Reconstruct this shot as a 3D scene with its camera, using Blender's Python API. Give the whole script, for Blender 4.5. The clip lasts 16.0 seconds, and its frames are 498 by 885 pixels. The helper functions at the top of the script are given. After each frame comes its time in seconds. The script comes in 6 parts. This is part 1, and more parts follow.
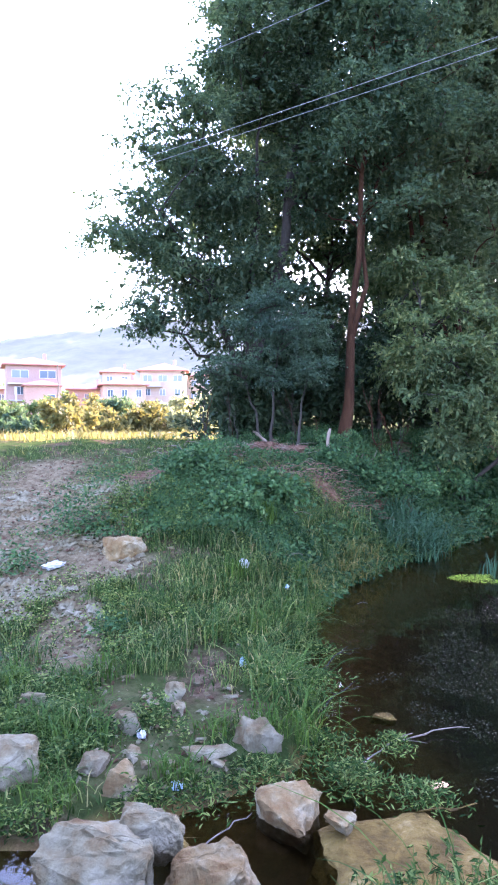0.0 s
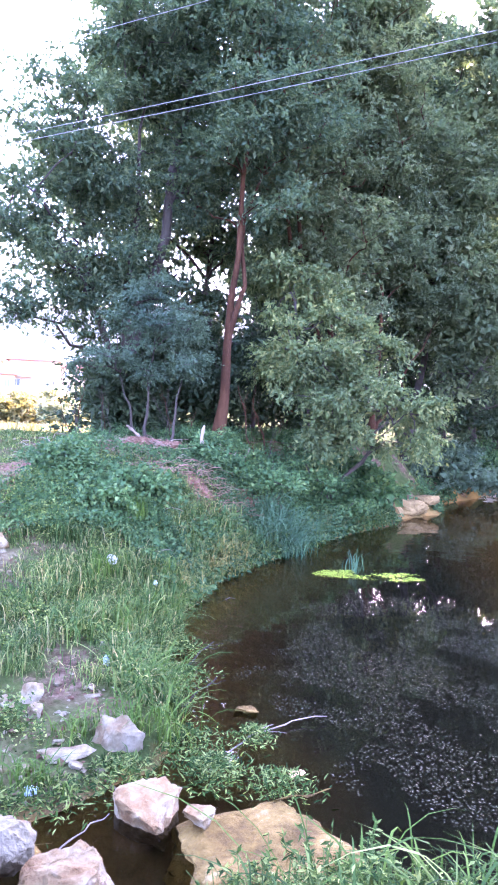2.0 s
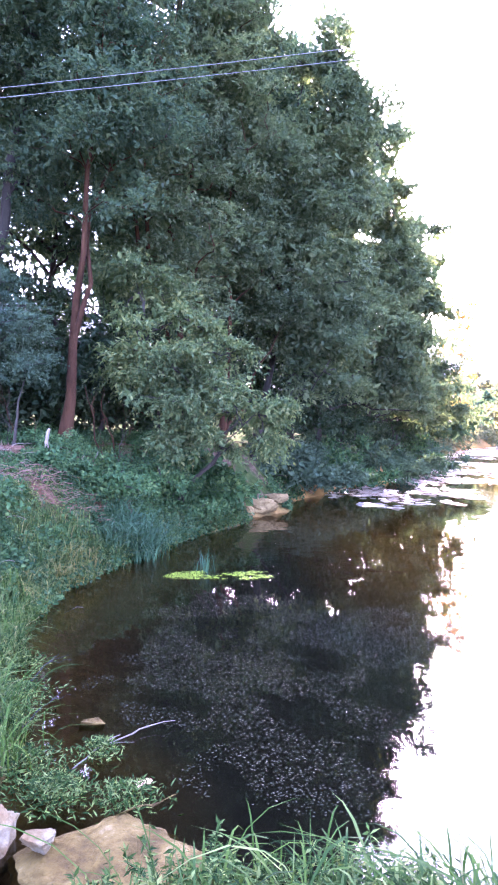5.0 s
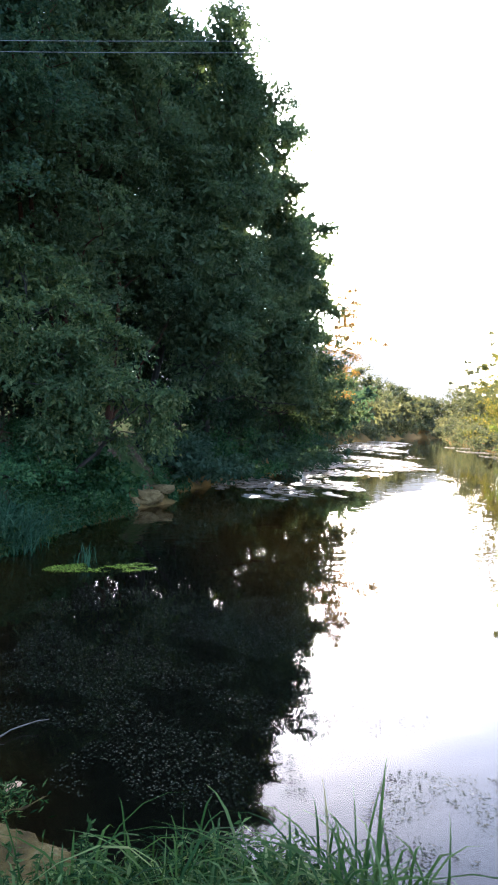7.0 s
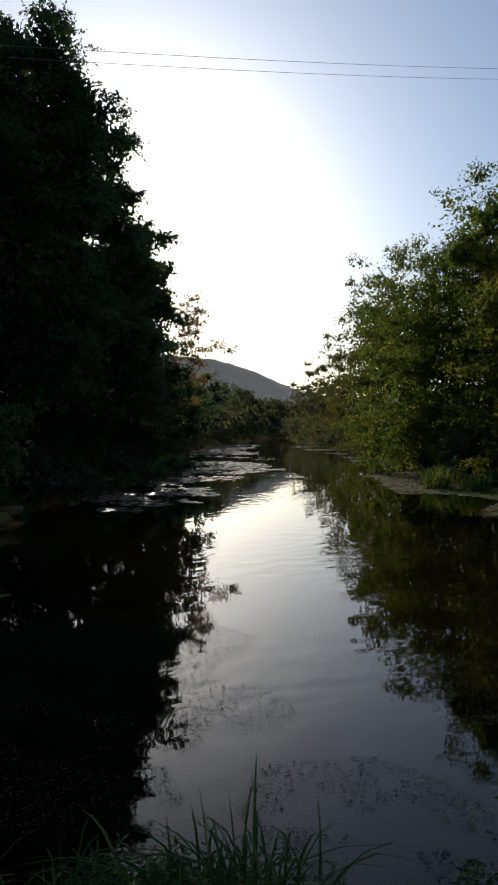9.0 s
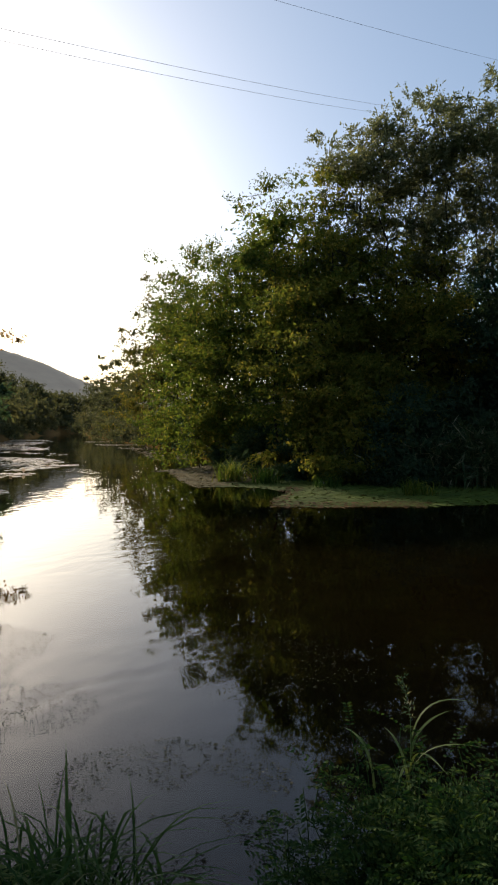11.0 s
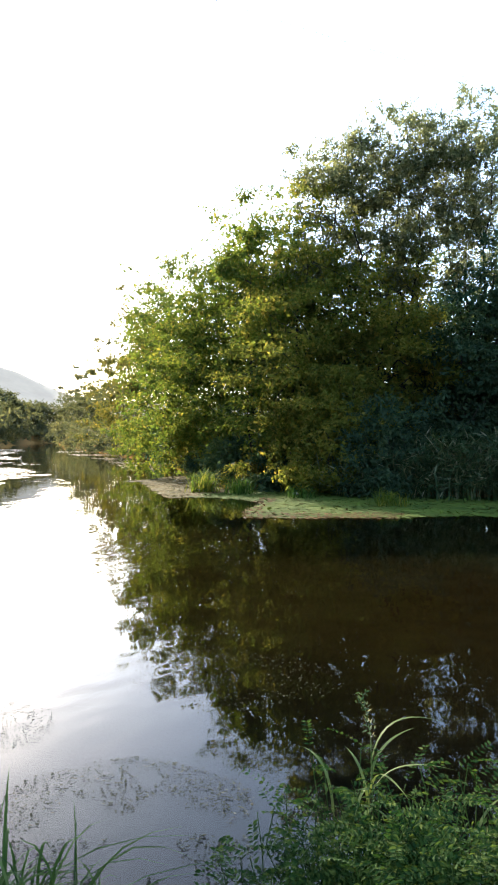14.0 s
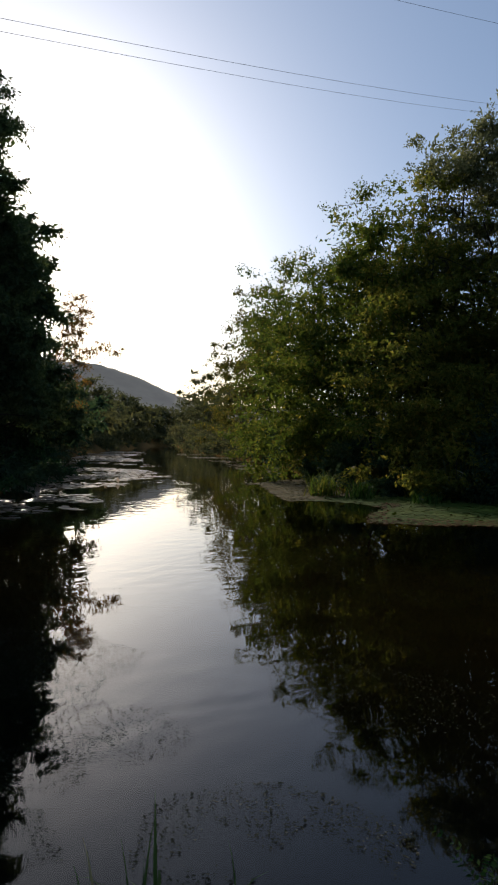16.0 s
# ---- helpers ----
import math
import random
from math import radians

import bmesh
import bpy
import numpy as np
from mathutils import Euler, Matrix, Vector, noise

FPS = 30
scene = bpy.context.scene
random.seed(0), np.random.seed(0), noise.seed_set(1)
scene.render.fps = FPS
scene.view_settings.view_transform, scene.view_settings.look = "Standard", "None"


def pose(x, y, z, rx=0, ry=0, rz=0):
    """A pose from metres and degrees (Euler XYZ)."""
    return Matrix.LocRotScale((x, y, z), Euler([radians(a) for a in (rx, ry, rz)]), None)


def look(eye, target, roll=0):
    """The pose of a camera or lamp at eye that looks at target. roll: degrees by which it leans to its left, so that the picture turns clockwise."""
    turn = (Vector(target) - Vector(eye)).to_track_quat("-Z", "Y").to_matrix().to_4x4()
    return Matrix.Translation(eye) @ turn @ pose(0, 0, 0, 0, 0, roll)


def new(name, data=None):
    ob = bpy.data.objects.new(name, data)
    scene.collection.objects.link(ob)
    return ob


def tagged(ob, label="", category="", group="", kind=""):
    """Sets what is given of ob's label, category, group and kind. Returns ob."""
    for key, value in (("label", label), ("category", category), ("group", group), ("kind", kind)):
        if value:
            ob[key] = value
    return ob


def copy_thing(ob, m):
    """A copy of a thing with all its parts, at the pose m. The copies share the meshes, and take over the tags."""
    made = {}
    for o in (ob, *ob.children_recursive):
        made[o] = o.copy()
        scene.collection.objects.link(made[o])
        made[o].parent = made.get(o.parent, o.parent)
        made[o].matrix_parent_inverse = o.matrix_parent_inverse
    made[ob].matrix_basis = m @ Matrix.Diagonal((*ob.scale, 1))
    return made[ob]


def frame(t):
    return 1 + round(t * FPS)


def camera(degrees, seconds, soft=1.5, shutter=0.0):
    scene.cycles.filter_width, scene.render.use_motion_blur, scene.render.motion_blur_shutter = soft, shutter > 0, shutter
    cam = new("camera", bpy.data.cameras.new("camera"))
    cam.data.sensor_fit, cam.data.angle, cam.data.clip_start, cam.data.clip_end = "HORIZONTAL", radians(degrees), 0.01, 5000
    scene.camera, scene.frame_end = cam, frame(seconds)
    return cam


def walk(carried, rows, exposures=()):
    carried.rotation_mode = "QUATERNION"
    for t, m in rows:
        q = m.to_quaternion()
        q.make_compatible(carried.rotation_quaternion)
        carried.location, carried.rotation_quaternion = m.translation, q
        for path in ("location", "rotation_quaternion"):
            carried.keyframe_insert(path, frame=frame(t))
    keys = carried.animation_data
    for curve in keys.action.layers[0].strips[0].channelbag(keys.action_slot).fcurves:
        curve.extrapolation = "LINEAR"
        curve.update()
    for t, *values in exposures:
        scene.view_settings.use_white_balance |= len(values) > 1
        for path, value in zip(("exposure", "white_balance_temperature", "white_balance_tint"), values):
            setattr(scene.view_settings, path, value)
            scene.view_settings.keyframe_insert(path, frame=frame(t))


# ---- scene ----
# the camera, carried by hand on the bank, and its walk
cam = camera(41.14, 16.0, 2.0)
PATH = [
    (0.0, pose(-0.000, -0.000, 2.600, 88.30, 0.00, 0.00)),
    (0.5, pose(0.036, 0.035, 2.573, 88.46, 0.23, -1.31)),
    (1.0, pose(0.022, 0.026, 2.579, 88.11, -1.35, -5.77)),
    (1.5, pose(0.037, 0.043, 2.580, 86.97, -1.53, -7.59)),
    (2.0, pose(0.035, 0.028, 2.574, 88.29, -2.10, -10.66)),
    (2.5, pose(0.061, 0.038, 2.580, 88.24, -1.61, -13.38)),
    (3.0, pose(0.063, 0.005, 2.614, 88.25, -2.00, -15.27)),
    (3.5, pose(0.078, -0.005, 2.613, 88.86, -1.05, -14.64)),
    (4.0, pose(0.093, 0.006, 2.606, 88.77, -1.48, -16.04)),
    (4.5, pose(0.111, -0.002, 2.609, 88.67, -1.34, -18.98)),
    (5.0, pose(0.134, 0.034, 2.589, 88.78, -1.51, -23.17)),
    (7.5, pose(0.205, 0.039, 2.611, 88.36, -2.04, -34.95)),
    (8.0, pose(0.226, -0.035, 2.642, 88.52, -0.59, -37.89)),
    (10.5, pose(-0.098, -0.029, 2.639, 88.84, 0.33, -58.93)),
    (11.0, pose(-0.069, -0.054, 2.633, 88.67, 0.23, -63.19)),
    (11.5, pose(-0.094, -0.094, 2.645, 91.58, -0.49, -68.12)),
    (12.0, pose(-0.070, -0.121, 2.635, 90.86, -0.50, -75.47)),
    (12.5, pose(-0.055, -0.148, 2.644, 90.85, 0.65, -77.47)),
    (13.0, pose(-0.021, -0.115, 2.633, 90.33, 0.82, -72.31)),
    (13.5, pose(0.030, -0.090, 2.602, 89.84, 0.72, -69.32)),
    (14.0, pose(0.122, -0.075, 2.596, 89.63, -0.17, -65.27)),
    (14.5, pose(0.220, 0.001, 2.557, 88.93, -0.04, -66.47)),
    (15.0, pose(0.343, 0.193, 2.502, 88.26, 0.45, -66.56)),
    (15.5, pose(0.386, 0.280, 2.519, 89.40, -0.44, -60.84)),
    (16.0, pose(0.436, 0.421, 2.526, 89.92, -0.44, -55.48)),
]
EXPOSURES = [(0.0, 4.25, 6000, 42), (1.0, 4.65, 5950, 50), (1.5, 5.05, 5900, 56), (2.0, 5.4, 5900, 62), (3.0, 5.6, 5850, 66), (3.5, 5.6, 5850, 66), (5.0, 5.05, 5700, 62), (6.2, 3.3, 5800, 28), (7.5, 1.6, 5750, 15), (8.0, -0.1, 5750, 9),
             (10.5, -0.75, 6350, 10), (11.0, 0.0, 6600, 11), (11.5, 0.6, 7000, 13), (12.0, 1.35, 7100, 16), (12.5, 2.25, 6900, 12), (13.0, 2.55, 6450, 10),
             (14.0, 2.05, 6250, 10), (14.5, 1.9, 6200, 10), (15.0, 1.85, 6200, 10), (15.5, 1.4, 6200, 10), (16.0, -0.5, 6050, 12)]
walk(cam, PATH, EXPOSURES)

# ---- light: a low sun up the river behind the trees of one bank ----
SUN_AZ, SUN_EL = 35.7, 18.0
world = bpy.data.worlds.new("sky")
scene.world = world
world.use_nodes = True
wn = world.node_tree.nodes
sky = wn.new("ShaderNodeTexSky")
sky.sky_type, sky.sun_disc = "NISHITA", False
sky.sun_elevation, sky.sun_rotation = radians(SUN_EL), radians(SUN_AZ)
sky.air_density, sky.dust_density, sky.ozone_density = 1.0, 1.8, 2.7
haze = wn.new("ShaderNodeMix")
haze.data_type, haze.blend_type = "RGBA", "ADD"
haze.inputs[0].default_value = 1.0
haze.inputs[7].default_value = (0.95, 1.3, 1.68, 1)
world.node_tree.links.new(sky.outputs[0], haze.inputs[6])
world.node_tree.links.new(haze.outputs[2], wn["Background"].inputs[0])
wn["Background"].inputs[1].default_value = 0.12
sun = new("sun", bpy.data.lights.new("sun", "SUN"))
sun.data.energy, sun.data.angle, sun.data.color = 5.0, radians(0.6), (1.0, 0.86, 0.66)
sa, se = radians(SUN_AZ), radians(SUN_EL)
sun.matrix_world = look((60 * math.sin(sa), 60 * math.cos(sa), 60 * math.tan(se)), (0, 0, 0))

# ---- materials ----
def mat(name):
    m = bpy.data.materials.new(name)
    m.use_nodes = True
    nt = m.node_tree
    nt.nodes.clear()
    return m, nt, nt.nodes.new("ShaderNodeOutputMaterial")


def node(nt, kind, **sets):
    n = nt.nodes.new(kind)
    for key, v in sets.items():
        n.inputs[key].default_value = v
    return n


def ramp(nt, fac, stops):
    r = nt.nodes.new("ShaderNodeValToRGB")
    e = r.color_ramp.elements
    while len(e) < len(stops):
        e.new(0.5)
    for el, (p, c) in zip(e, stops):
        el.position, el.color = p, (*c, 1)
    nt.links.new(fac, r.inputs[0])
    return r.outputs[0]


def noise_fac(nt, scale, detail=5, rough=0.6, coord="Object", stretch=None):
    tc = nt.nodes.new("ShaderNodeTexCoord")
    out = tc.outputs[coord]
    if stretch:
        mp = nt.nodes.new("ShaderNodeMapping")
        mp.inputs["Scale"].default_value = stretch
        nt.links.new(out, mp.inputs[0])
        out = mp.outputs[0]
    n = node(nt, "ShaderNodeTexNoise", Scale=scale, Detail=detail, Roughness=rough)
    nt.links.new(out, n.inputs["Vector"])
    return n.outputs[0]


def mixc(nt, fac, a, b, mode="MIX"):
    m = nt.nodes.new("ShaderNodeMix")
    m.data_type, m.blend_type = "RGBA", mode
    for sock, v in ((m.inputs[0], fac), (m.inputs[6], a), (m.inputs[7], b)):
        if hasattr(v, "is_linked"):
            nt.links.new(v, sock)
        elif isinstance(v, tuple):
            sock.default_value = (*v, 1)
        else:
            sock.default_value = v
    return m.outputs[2]


def leaf_mat(name, stops, through_amount=0.4, rough=0.6, patch=0.5, dull=0.2, gloss=0.1):
    """Leaves: colours vary from leaf to leaf and in patches; light shines through."""
    stops = [(p, tuple(c * (1 - dull) + dull * (0.35 * k[0] + 0.65 * k[1]) for c in k)) for p, k in stops]
    m, nt, out = mat(name)
    geo = nt.nodes.new("ShaderNodeNewGeometry")
    col = ramp(nt, geo.outputs["Random Per Island"], stops)
    big = noise_fac(nt, patch, 3)
    tone = ramp(nt, big, [(0.3, (0.72, 0.7, 0.78)), (0.7, (1.42, 1.15, 1.05))])
    col = mixc(nt, 1.0, col, tone, "MULTIPLY")
    info = nt.nodes.new("ShaderNodeObjectInfo")
    col = mixc(nt, 0.5, col, ramp(nt, info.outputs["Random"], [(0, (0.8, 0.85, 0.8)), (1, (1.15, 1.1, 1.0))]), "MULTIPLY")
    bs = node(nt, "ShaderNodeBsdfPrincipled", Roughness=rough)
    bs.inputs["Specular IOR Level"].default_value = gloss
    nt.links.new(col, bs.inputs["Base Color"])
    tr = nt.nodes.new("ShaderNodeBsdfTranslucent")
    nt.links.new(mixc(nt, 1.0, col, (1.2, 1.15, 0.7), "MULTIPLY"), tr.inputs[0])
    mx = node(nt, "ShaderNodeMixShader", Fac=through_amount)
    nt.links.new(bs.outputs[0], mx.inputs[1])
    nt.links.new(tr.outputs[0], mx.inputs[2])
    nt.links.new(mx.outputs[0], out.inputs[0])
    return m


def solid_mat(name, stops, scale=3.0, rough=0.8, bump=0.3, fine=30.0, stretch=None, coord="Object", spec=0.3, metal=0.0):
    m, nt, out = mat(name)
    a = noise_fac(nt, scale, 6, 0.6, coord, stretch)
    b = noise_fac(nt, fine, 6, 0.7, coord, stretch)
    col = ramp(nt, a, stops)
    col = mixc(nt, 0.55, col, ramp(nt, b, [(0.3, (0.55, 0.55, 0.55)), (0.7, (1.3, 1.3, 1.3))]), "MULTIPLY")
    info = nt.nodes.new("ShaderNodeObjectInfo")
    col = mixc(nt, 0.6, col, ramp(nt, info.outputs["Random"], [(0, (0.8, 0.8, 0.8)), (1, (1.2, 1.18, 1.15))]), "MULTIPLY")
    bs = node(nt, "ShaderNodeBsdfPrincipled", Roughness=rough, Metallic=metal)
    bs.inputs["Specular IOR Level"].default_value = spec
    nt.links.new(col, bs.inputs["Base Color"])
    if bump:
        bp = node(nt, "ShaderNodeBump", Strength=bump, Distance=0.03)
        nt.links.new(b, bp.inputs["Height"])
        nt.links.new(bp.outputs[0], bs.inputs["Normal"])
    nt.links.new(bs.outputs[0], out.inputs[0])
    return m


M_LEAF_DARK = leaf_mat("leaves_dark_broad", [(0, (0.024, 0.062, 0.036)), (0.6, (0.04, 0.088, 0.05)), (1, (0.068, 0.118, 0.062))], 0.5, dull=0.1, gloss=0.05)
M_LEAF_BLUE = leaf_mat("leaves_blue_green", [(0, (0.028, 0.064, 0.042)), (1, (0.056, 0.105, 0.07))], 0.4, dull=0.0, gloss=0.05)
M_LEAF_MID = leaf_mat("leaves_mid_green", [(0, (0.034, 0.084, 0.026)), (0.7, (0.064, 0.128, 0.036)), (1, (0.13, 0.18, 0.048))])
M_LEAF_ASH = leaf_mat("leaves_tall_trees", [(0, (0.036, 0.082, 0.036)), (0.6, (0.058, 0.115, 0.05)), (1, (0.09, 0.148, 0.066))], 0.5, gloss=0.05)
# warm, bright base colour with the low sun on the foliage painted in
M_LEAF_LIT = leaf_mat("leaves_sunlit_yellow_green", [(0, (0.055, 0.105, 0.022)), (0.7, (0.105, 0.16, 0.03)), (1, (0.2, 0.21, 0.045))], 0.58, dull=0.0)
# paler copy of the lit leaves, painting sunlight onto bushes left in shadow
M_LEAF_SUN_PALE = leaf_mat("leaves_sun_paled_yellow_green", [(0, (0.085, 0.125, 0.028)), (0.6, (0.15, 0.185, 0.038)), (1, (0.25, 0.235, 0.055))], 0.7, dull=0.0)
M_LEAF_OLIVE = leaf_mat("leaves_olive", [(0, (0.085, 0.115, 0.075)), (0.6, (0.135, 0.175, 0.12)), (1, (0.2, 0.245, 0.175))], 0.75, dull=0.0)
M_LEAF_WARM = leaf_mat("leaves_brownish_olive", [(0, (0.05, 0.07, 0.018)), (0.6, (0.1, 0.115, 0.028)), (1, (0.17, 0.15, 0.04))], 0.55, dull=0.0)
M_LEAF_POPLAR = leaf_mat("leaves_turning_poplar", [(0, (0.13, 0.22, 0.04)), (0.7, (0.23, 0.31, 0.05)), (0.9, (0.4, 0.37, 0.06)), (1, (0.5, 0.36, 0.06))], 0.6, dull=0.0)
M_LEAF_GOLD = leaf_mat("leaves_golden_brown", [(0, (0.12, 0.08, 0.025)), (0.6, (0.2, 0.14, 0.04)), (1, (0.32, 0.2, 0.05))], 0.5, dull=0.0)
# under-canopy shade is put into this near-black leaf colour
M_LEAF_SHADE = leaf_mat("leaves_thicket_shade", [(0, (0.012, 0.03, 0.016)), (1, (0.032, 0.058, 0.03))], 0.25, dull=0.0, gloss=0.05)
# base colour paled to stand for the haze over distant trees
M_LEAF_FAR_HAZE = leaf_mat("leaves_far_trees_hazy", [(0, (0.05, 0.075, 0.036)), (1, (0.11, 0.13, 0.06))], 0.5, patch=0.15)
M_LEAF_MEADOW = leaf_mat("leaves_sunny_bushes", [(0, (0.065, 0.085, 0.02)), (1, (0.16, 0.155, 0.035))], patch=0.4)
M_BRAMBLE = leaf_mat("bramble_leaves", [(0, (0.014, 0.05, 0.02)), (0.7, (0.032, 0.09, 0.034)), (1, (0.065, 0.125, 0.045))], 0.25, patch=0.9, dull=0.0)
M_GRASS = leaf_mat("grass_blades", [(0, (0.008, 0.03, 0.009)), (0.5, (0.03, 0.075, 0.021)), (0.85, (0.095, 0.15, 0.045)), (1, (0.22, 0.2, 0.1))], 0.3, patch=0.8, dull=0.0, gloss=0.04)
M_GRASS_BLUE = leaf_mat("sedge_blades", [(0, (0.02, 0.065, 0.036)), (1, (0.06, 0.14, 0.08))], 0.3, dull=0.0, gloss=0.04)
M_GRASS_LUSH = leaf_mat("lush_grass", [(0, (0.018, 0.056, 0.012)), (1, (0.058, 0.115, 0.024))], 0.35, dull=0.0, gloss=0.04)
M_REED = leaf_mat("reed_blades", [(0, (0.02, 0.05, 0.022)), (0.55, (0.06, 0.11, 0.05)), (0.85, (0.16, 0.19, 0.11)), (1, (0.34, 0.34, 0.24))], 0.35, dull=0.0)
M_REED_LEAF = leaf_mat("tall_grass_leaves", [(0, (0.06, 0.11, 0.03)), (1, (0.14, 0.2, 0.07))], 0.35, dull=0.0)
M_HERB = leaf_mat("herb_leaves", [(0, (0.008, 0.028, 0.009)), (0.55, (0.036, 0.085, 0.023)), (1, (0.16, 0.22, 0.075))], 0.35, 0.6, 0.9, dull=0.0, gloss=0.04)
M_SHRUB = leaf_mat("feathery_shrub_leaves", [(0, (0.012, 0.04, 0.01)), (0.6, (0.03, 0.076, 0.017)), (1, (0.08, 0.13, 0.029))], 0.35, 0.85, dull=0.0)
M_BARK_RED = solid_mat("reddish_bark", [(0.3, (0.014, 0.006, 0.003)), (0.5, (0.036, 0.016, 0.008)), (0.72, (0.064, 0.031, 0.016))], 3, 0.95, 1.0, 22, (1, 1, 0.2), spec=0.1)
M_BARK = solid_mat("grey_brown_bark", [(0.3, (0.012, 0.01, 0.007)), (0.7, (0.034, 0.028, 0.021))], 2, 0.95, 0.8, 18, (1, 1, 0.25))
M_WOOD = solid_mat("weathered_wood", [(0.3, (0.09, 0.07, 0.05)), (0.7, (0.18, 0.145, 0.11))], 4, 0.8, 0.4, 40, (1, 1, 0.2))
M_ROCK = solid_mat("pale_limestone", [(0.3, (0.075, 0.045, 0.02)), (0.42, (0.105, 0.078, 0.042)), (0.52, (0.135, 0.118, 0.075)), (0.7, (0.19, 0.168, 0.122))], 4, 0.95, 1.0, 22, spec=0.1)
M_ROCK_BROWN = solid_mat("stained_limestone", [(0.34, (0.115, 0.062, 0.024)), (0.5, (0.15, 0.105, 0.05)), (0.66, (0.21, 0.18, 0.118))], 5, 0.95, 1.0, 26, spec=0.15)
M_ROCK_WET = solid_mat("wet_brown_rock", [(0.32, (0.045, 0.026, 0.006)), (0.5, (0.095, 0.06, 0.014)), (0.64, (0.14, 0.094, 0.026)), (0.76, (0.24, 0.185, 0.095))], 5, 0.75, 1.0, 26, spec=0.12)
M_WIRE = solid_mat("grey_cable", [(0.3, (0.13, 0.13, 0.13)), (0.7, (0.18, 0.18, 0.18))], 1, 0.8, 0, spec=0.1)

# ---- the lie of the land ----
RIVER = [(-9, 3.6), (-3.2, 3.55), (-1.2, 3.1), (0.4, 3.0), (1.3, 2.95), (2.0, 2.6), (2.5, 2.1), (2.9, 1.4), (3.2, 0.3), (3.5, -3), (6, -30), (12, -160),
         (60, -160), (38, -40), (33.5, -12), (31.8, -4.2), (31.0, 4.7), (30.6, 10.6), (32.6, 15.2), (39.4, 21.8), (65.5, 42.4), (106, 84), (150, 124), (250, 217),
         (262, 236), (240, 226), (157, 154), (87, 97), (66, 78), (28.2, 37), (23.5, 32), (15.3, 25.0), (10.6, 21.2), (9.6, 18.9), (8.8, 18.3), (7.9, 17.8), (7.1, 16.6), (5.9, 15.6), (4.6, 14.3), (2.8, 12.2), (1.45, 10.4),
         (0.85, 8.9), (0.55, 7.3), (0.3, 6.5), (0.6, 5.5), (0.35, 4.9), (-0.15, 4.55), (-0.7, 4.15), (-1.2, 3.98), (-2.2, 4.02), (-9, 4.1)]


def shore(x, y):
    """Distance from the river's edge, in metres: positive on land, negative in the water."""
    best = np.full(x.shape, 1e9)
    inside = np.zeros(x.shape, bool)
    n = len(RIVER)
    for i in range(n):
        (ax, ay), (bx, by) = RIVER[i], RIVER[(i + 1) % n]
        dx, dy = bx - ax, by - ay
        u = np.clip(((x - ax) * dx + (y - ay) * dy) / (dx * dx + dy * dy), 0, 1)
        best = np.minimum(best, np.hypot(x - ax - u * dx, y - ay - u * dy))
        if ay != by:
            inside ^= ((ay > y) != (by > y)) & (x < dx * (y - ay) / dy + ax)
    return np.where(inside, -best, best)


def waves(x, y, seed=0):
    """A soft random field of about -1 to 1, one metre across."""
    rng = np.random.RandomState(seed)
    s = np.zeros(np.shape(x))
    for k in range(7):
        a, f, p = rng.rand() * 6.28, 0.7 * 1.45 ** k, rng.rand() * 6.28
        s = s + np.sin(f * (x * math.cos(a) + y * math.sin(a)) + p + 1.3 * np.sin(0.6 * f * (y * math.cos(a) - x * math.sin(a)) + 2 * p)) / 1.32 ** k
    return s / 2.6


def ground_z(x, y):
    x, y = np.asarray(x, float), np.asarray(y, float)
    d = shore(x, y)
    rise = np.interp(y, [2.4, 3.2, 4, 6.5, 8, 10, 12, 14, 17, 26, 60, 120, 250, 500, 1500], [1.0, 0.5, 0.14, 0.18, 0.45, 0.95, 1.5, 2.05, 2.15, 1.75, 1.7, 3, 8, 18, 40])
    rise = rise + 0.45 * np.exp(-((x + 1.3) ** 2 + (y - 10.6) ** 2) / 1.8)
    side = np.interp(x, [26, 40, 80, 200, 600, 1500], [1.6, 2, 3, 8, 25, 60])
    far_bank = (x > 27) & (y < 0.78 * x + 3)
    top = np.where(far_bank, side, rise)
    top = np.where((y < 3.2) & ~far_bank, 1.05, top)
    slope = np.where(far_bank, 0.55, np.where(y < 3.4, 0.72, np.interp(y, [8, 11], [0.55, 1.25])))
    land = np.minimum(top, 0.01 + slope * np.maximum(d, 0))
    land = land + 0.06 * waves(x * 1.4, y * 1.4, 3) * np.clip(d * 2, 0, 1) + 0.03 * waves(x * 5, y * 5, 4) * np.clip(d * 2, 0, 1)
    return np.where(d > 0, land, np.maximum(d * 0.35, -1.3))


# bare earth: centre, half-lengths
BARE = [(-3.4, 9.2, 1.5, 2.6), (-3.3, 11.6, 1.0, 0.9), (-1.95, 9.0, 0.55, 0.8), (-1.9, 6.75, 0.35, 0.5), (-1.2, 5.9, 0.35, 0.3), (-0.42, 5.5, 0.3, 0.5), (-1.62, 10.7, 0.36, 0.5), 
        (0.4, 13.9, 1.3, 0.55), (-0.55, 10.9, 0.16, 0.16), (-2.6, 5.3, 0.4, 0.3), (-0.8, 4.85, 0.4, 0.45), (0.1, 6.4, 0.2, 0.3),
        (-0.4, 4.6, 0.4, 0.3), (-1.15, 5.6, 0.35, 0.3), (-0.2, 5.75, 0.3, 0.25), (-1.6, 6.2, 0.35, 0.25), (-2.05, 7.3, 0.35, 0.8), (-3.8, 11.6, 1.0, 2.0), (-1.75, 11.3, 0.4, 0.7), (-0.6, 11.7, 0.5, 0.15), (1.3, 12.15, 0.4, 0.2), (0.58, 12.2, 0.35, 0.16), (2.6, 13.2, 0.35, 0.22)]


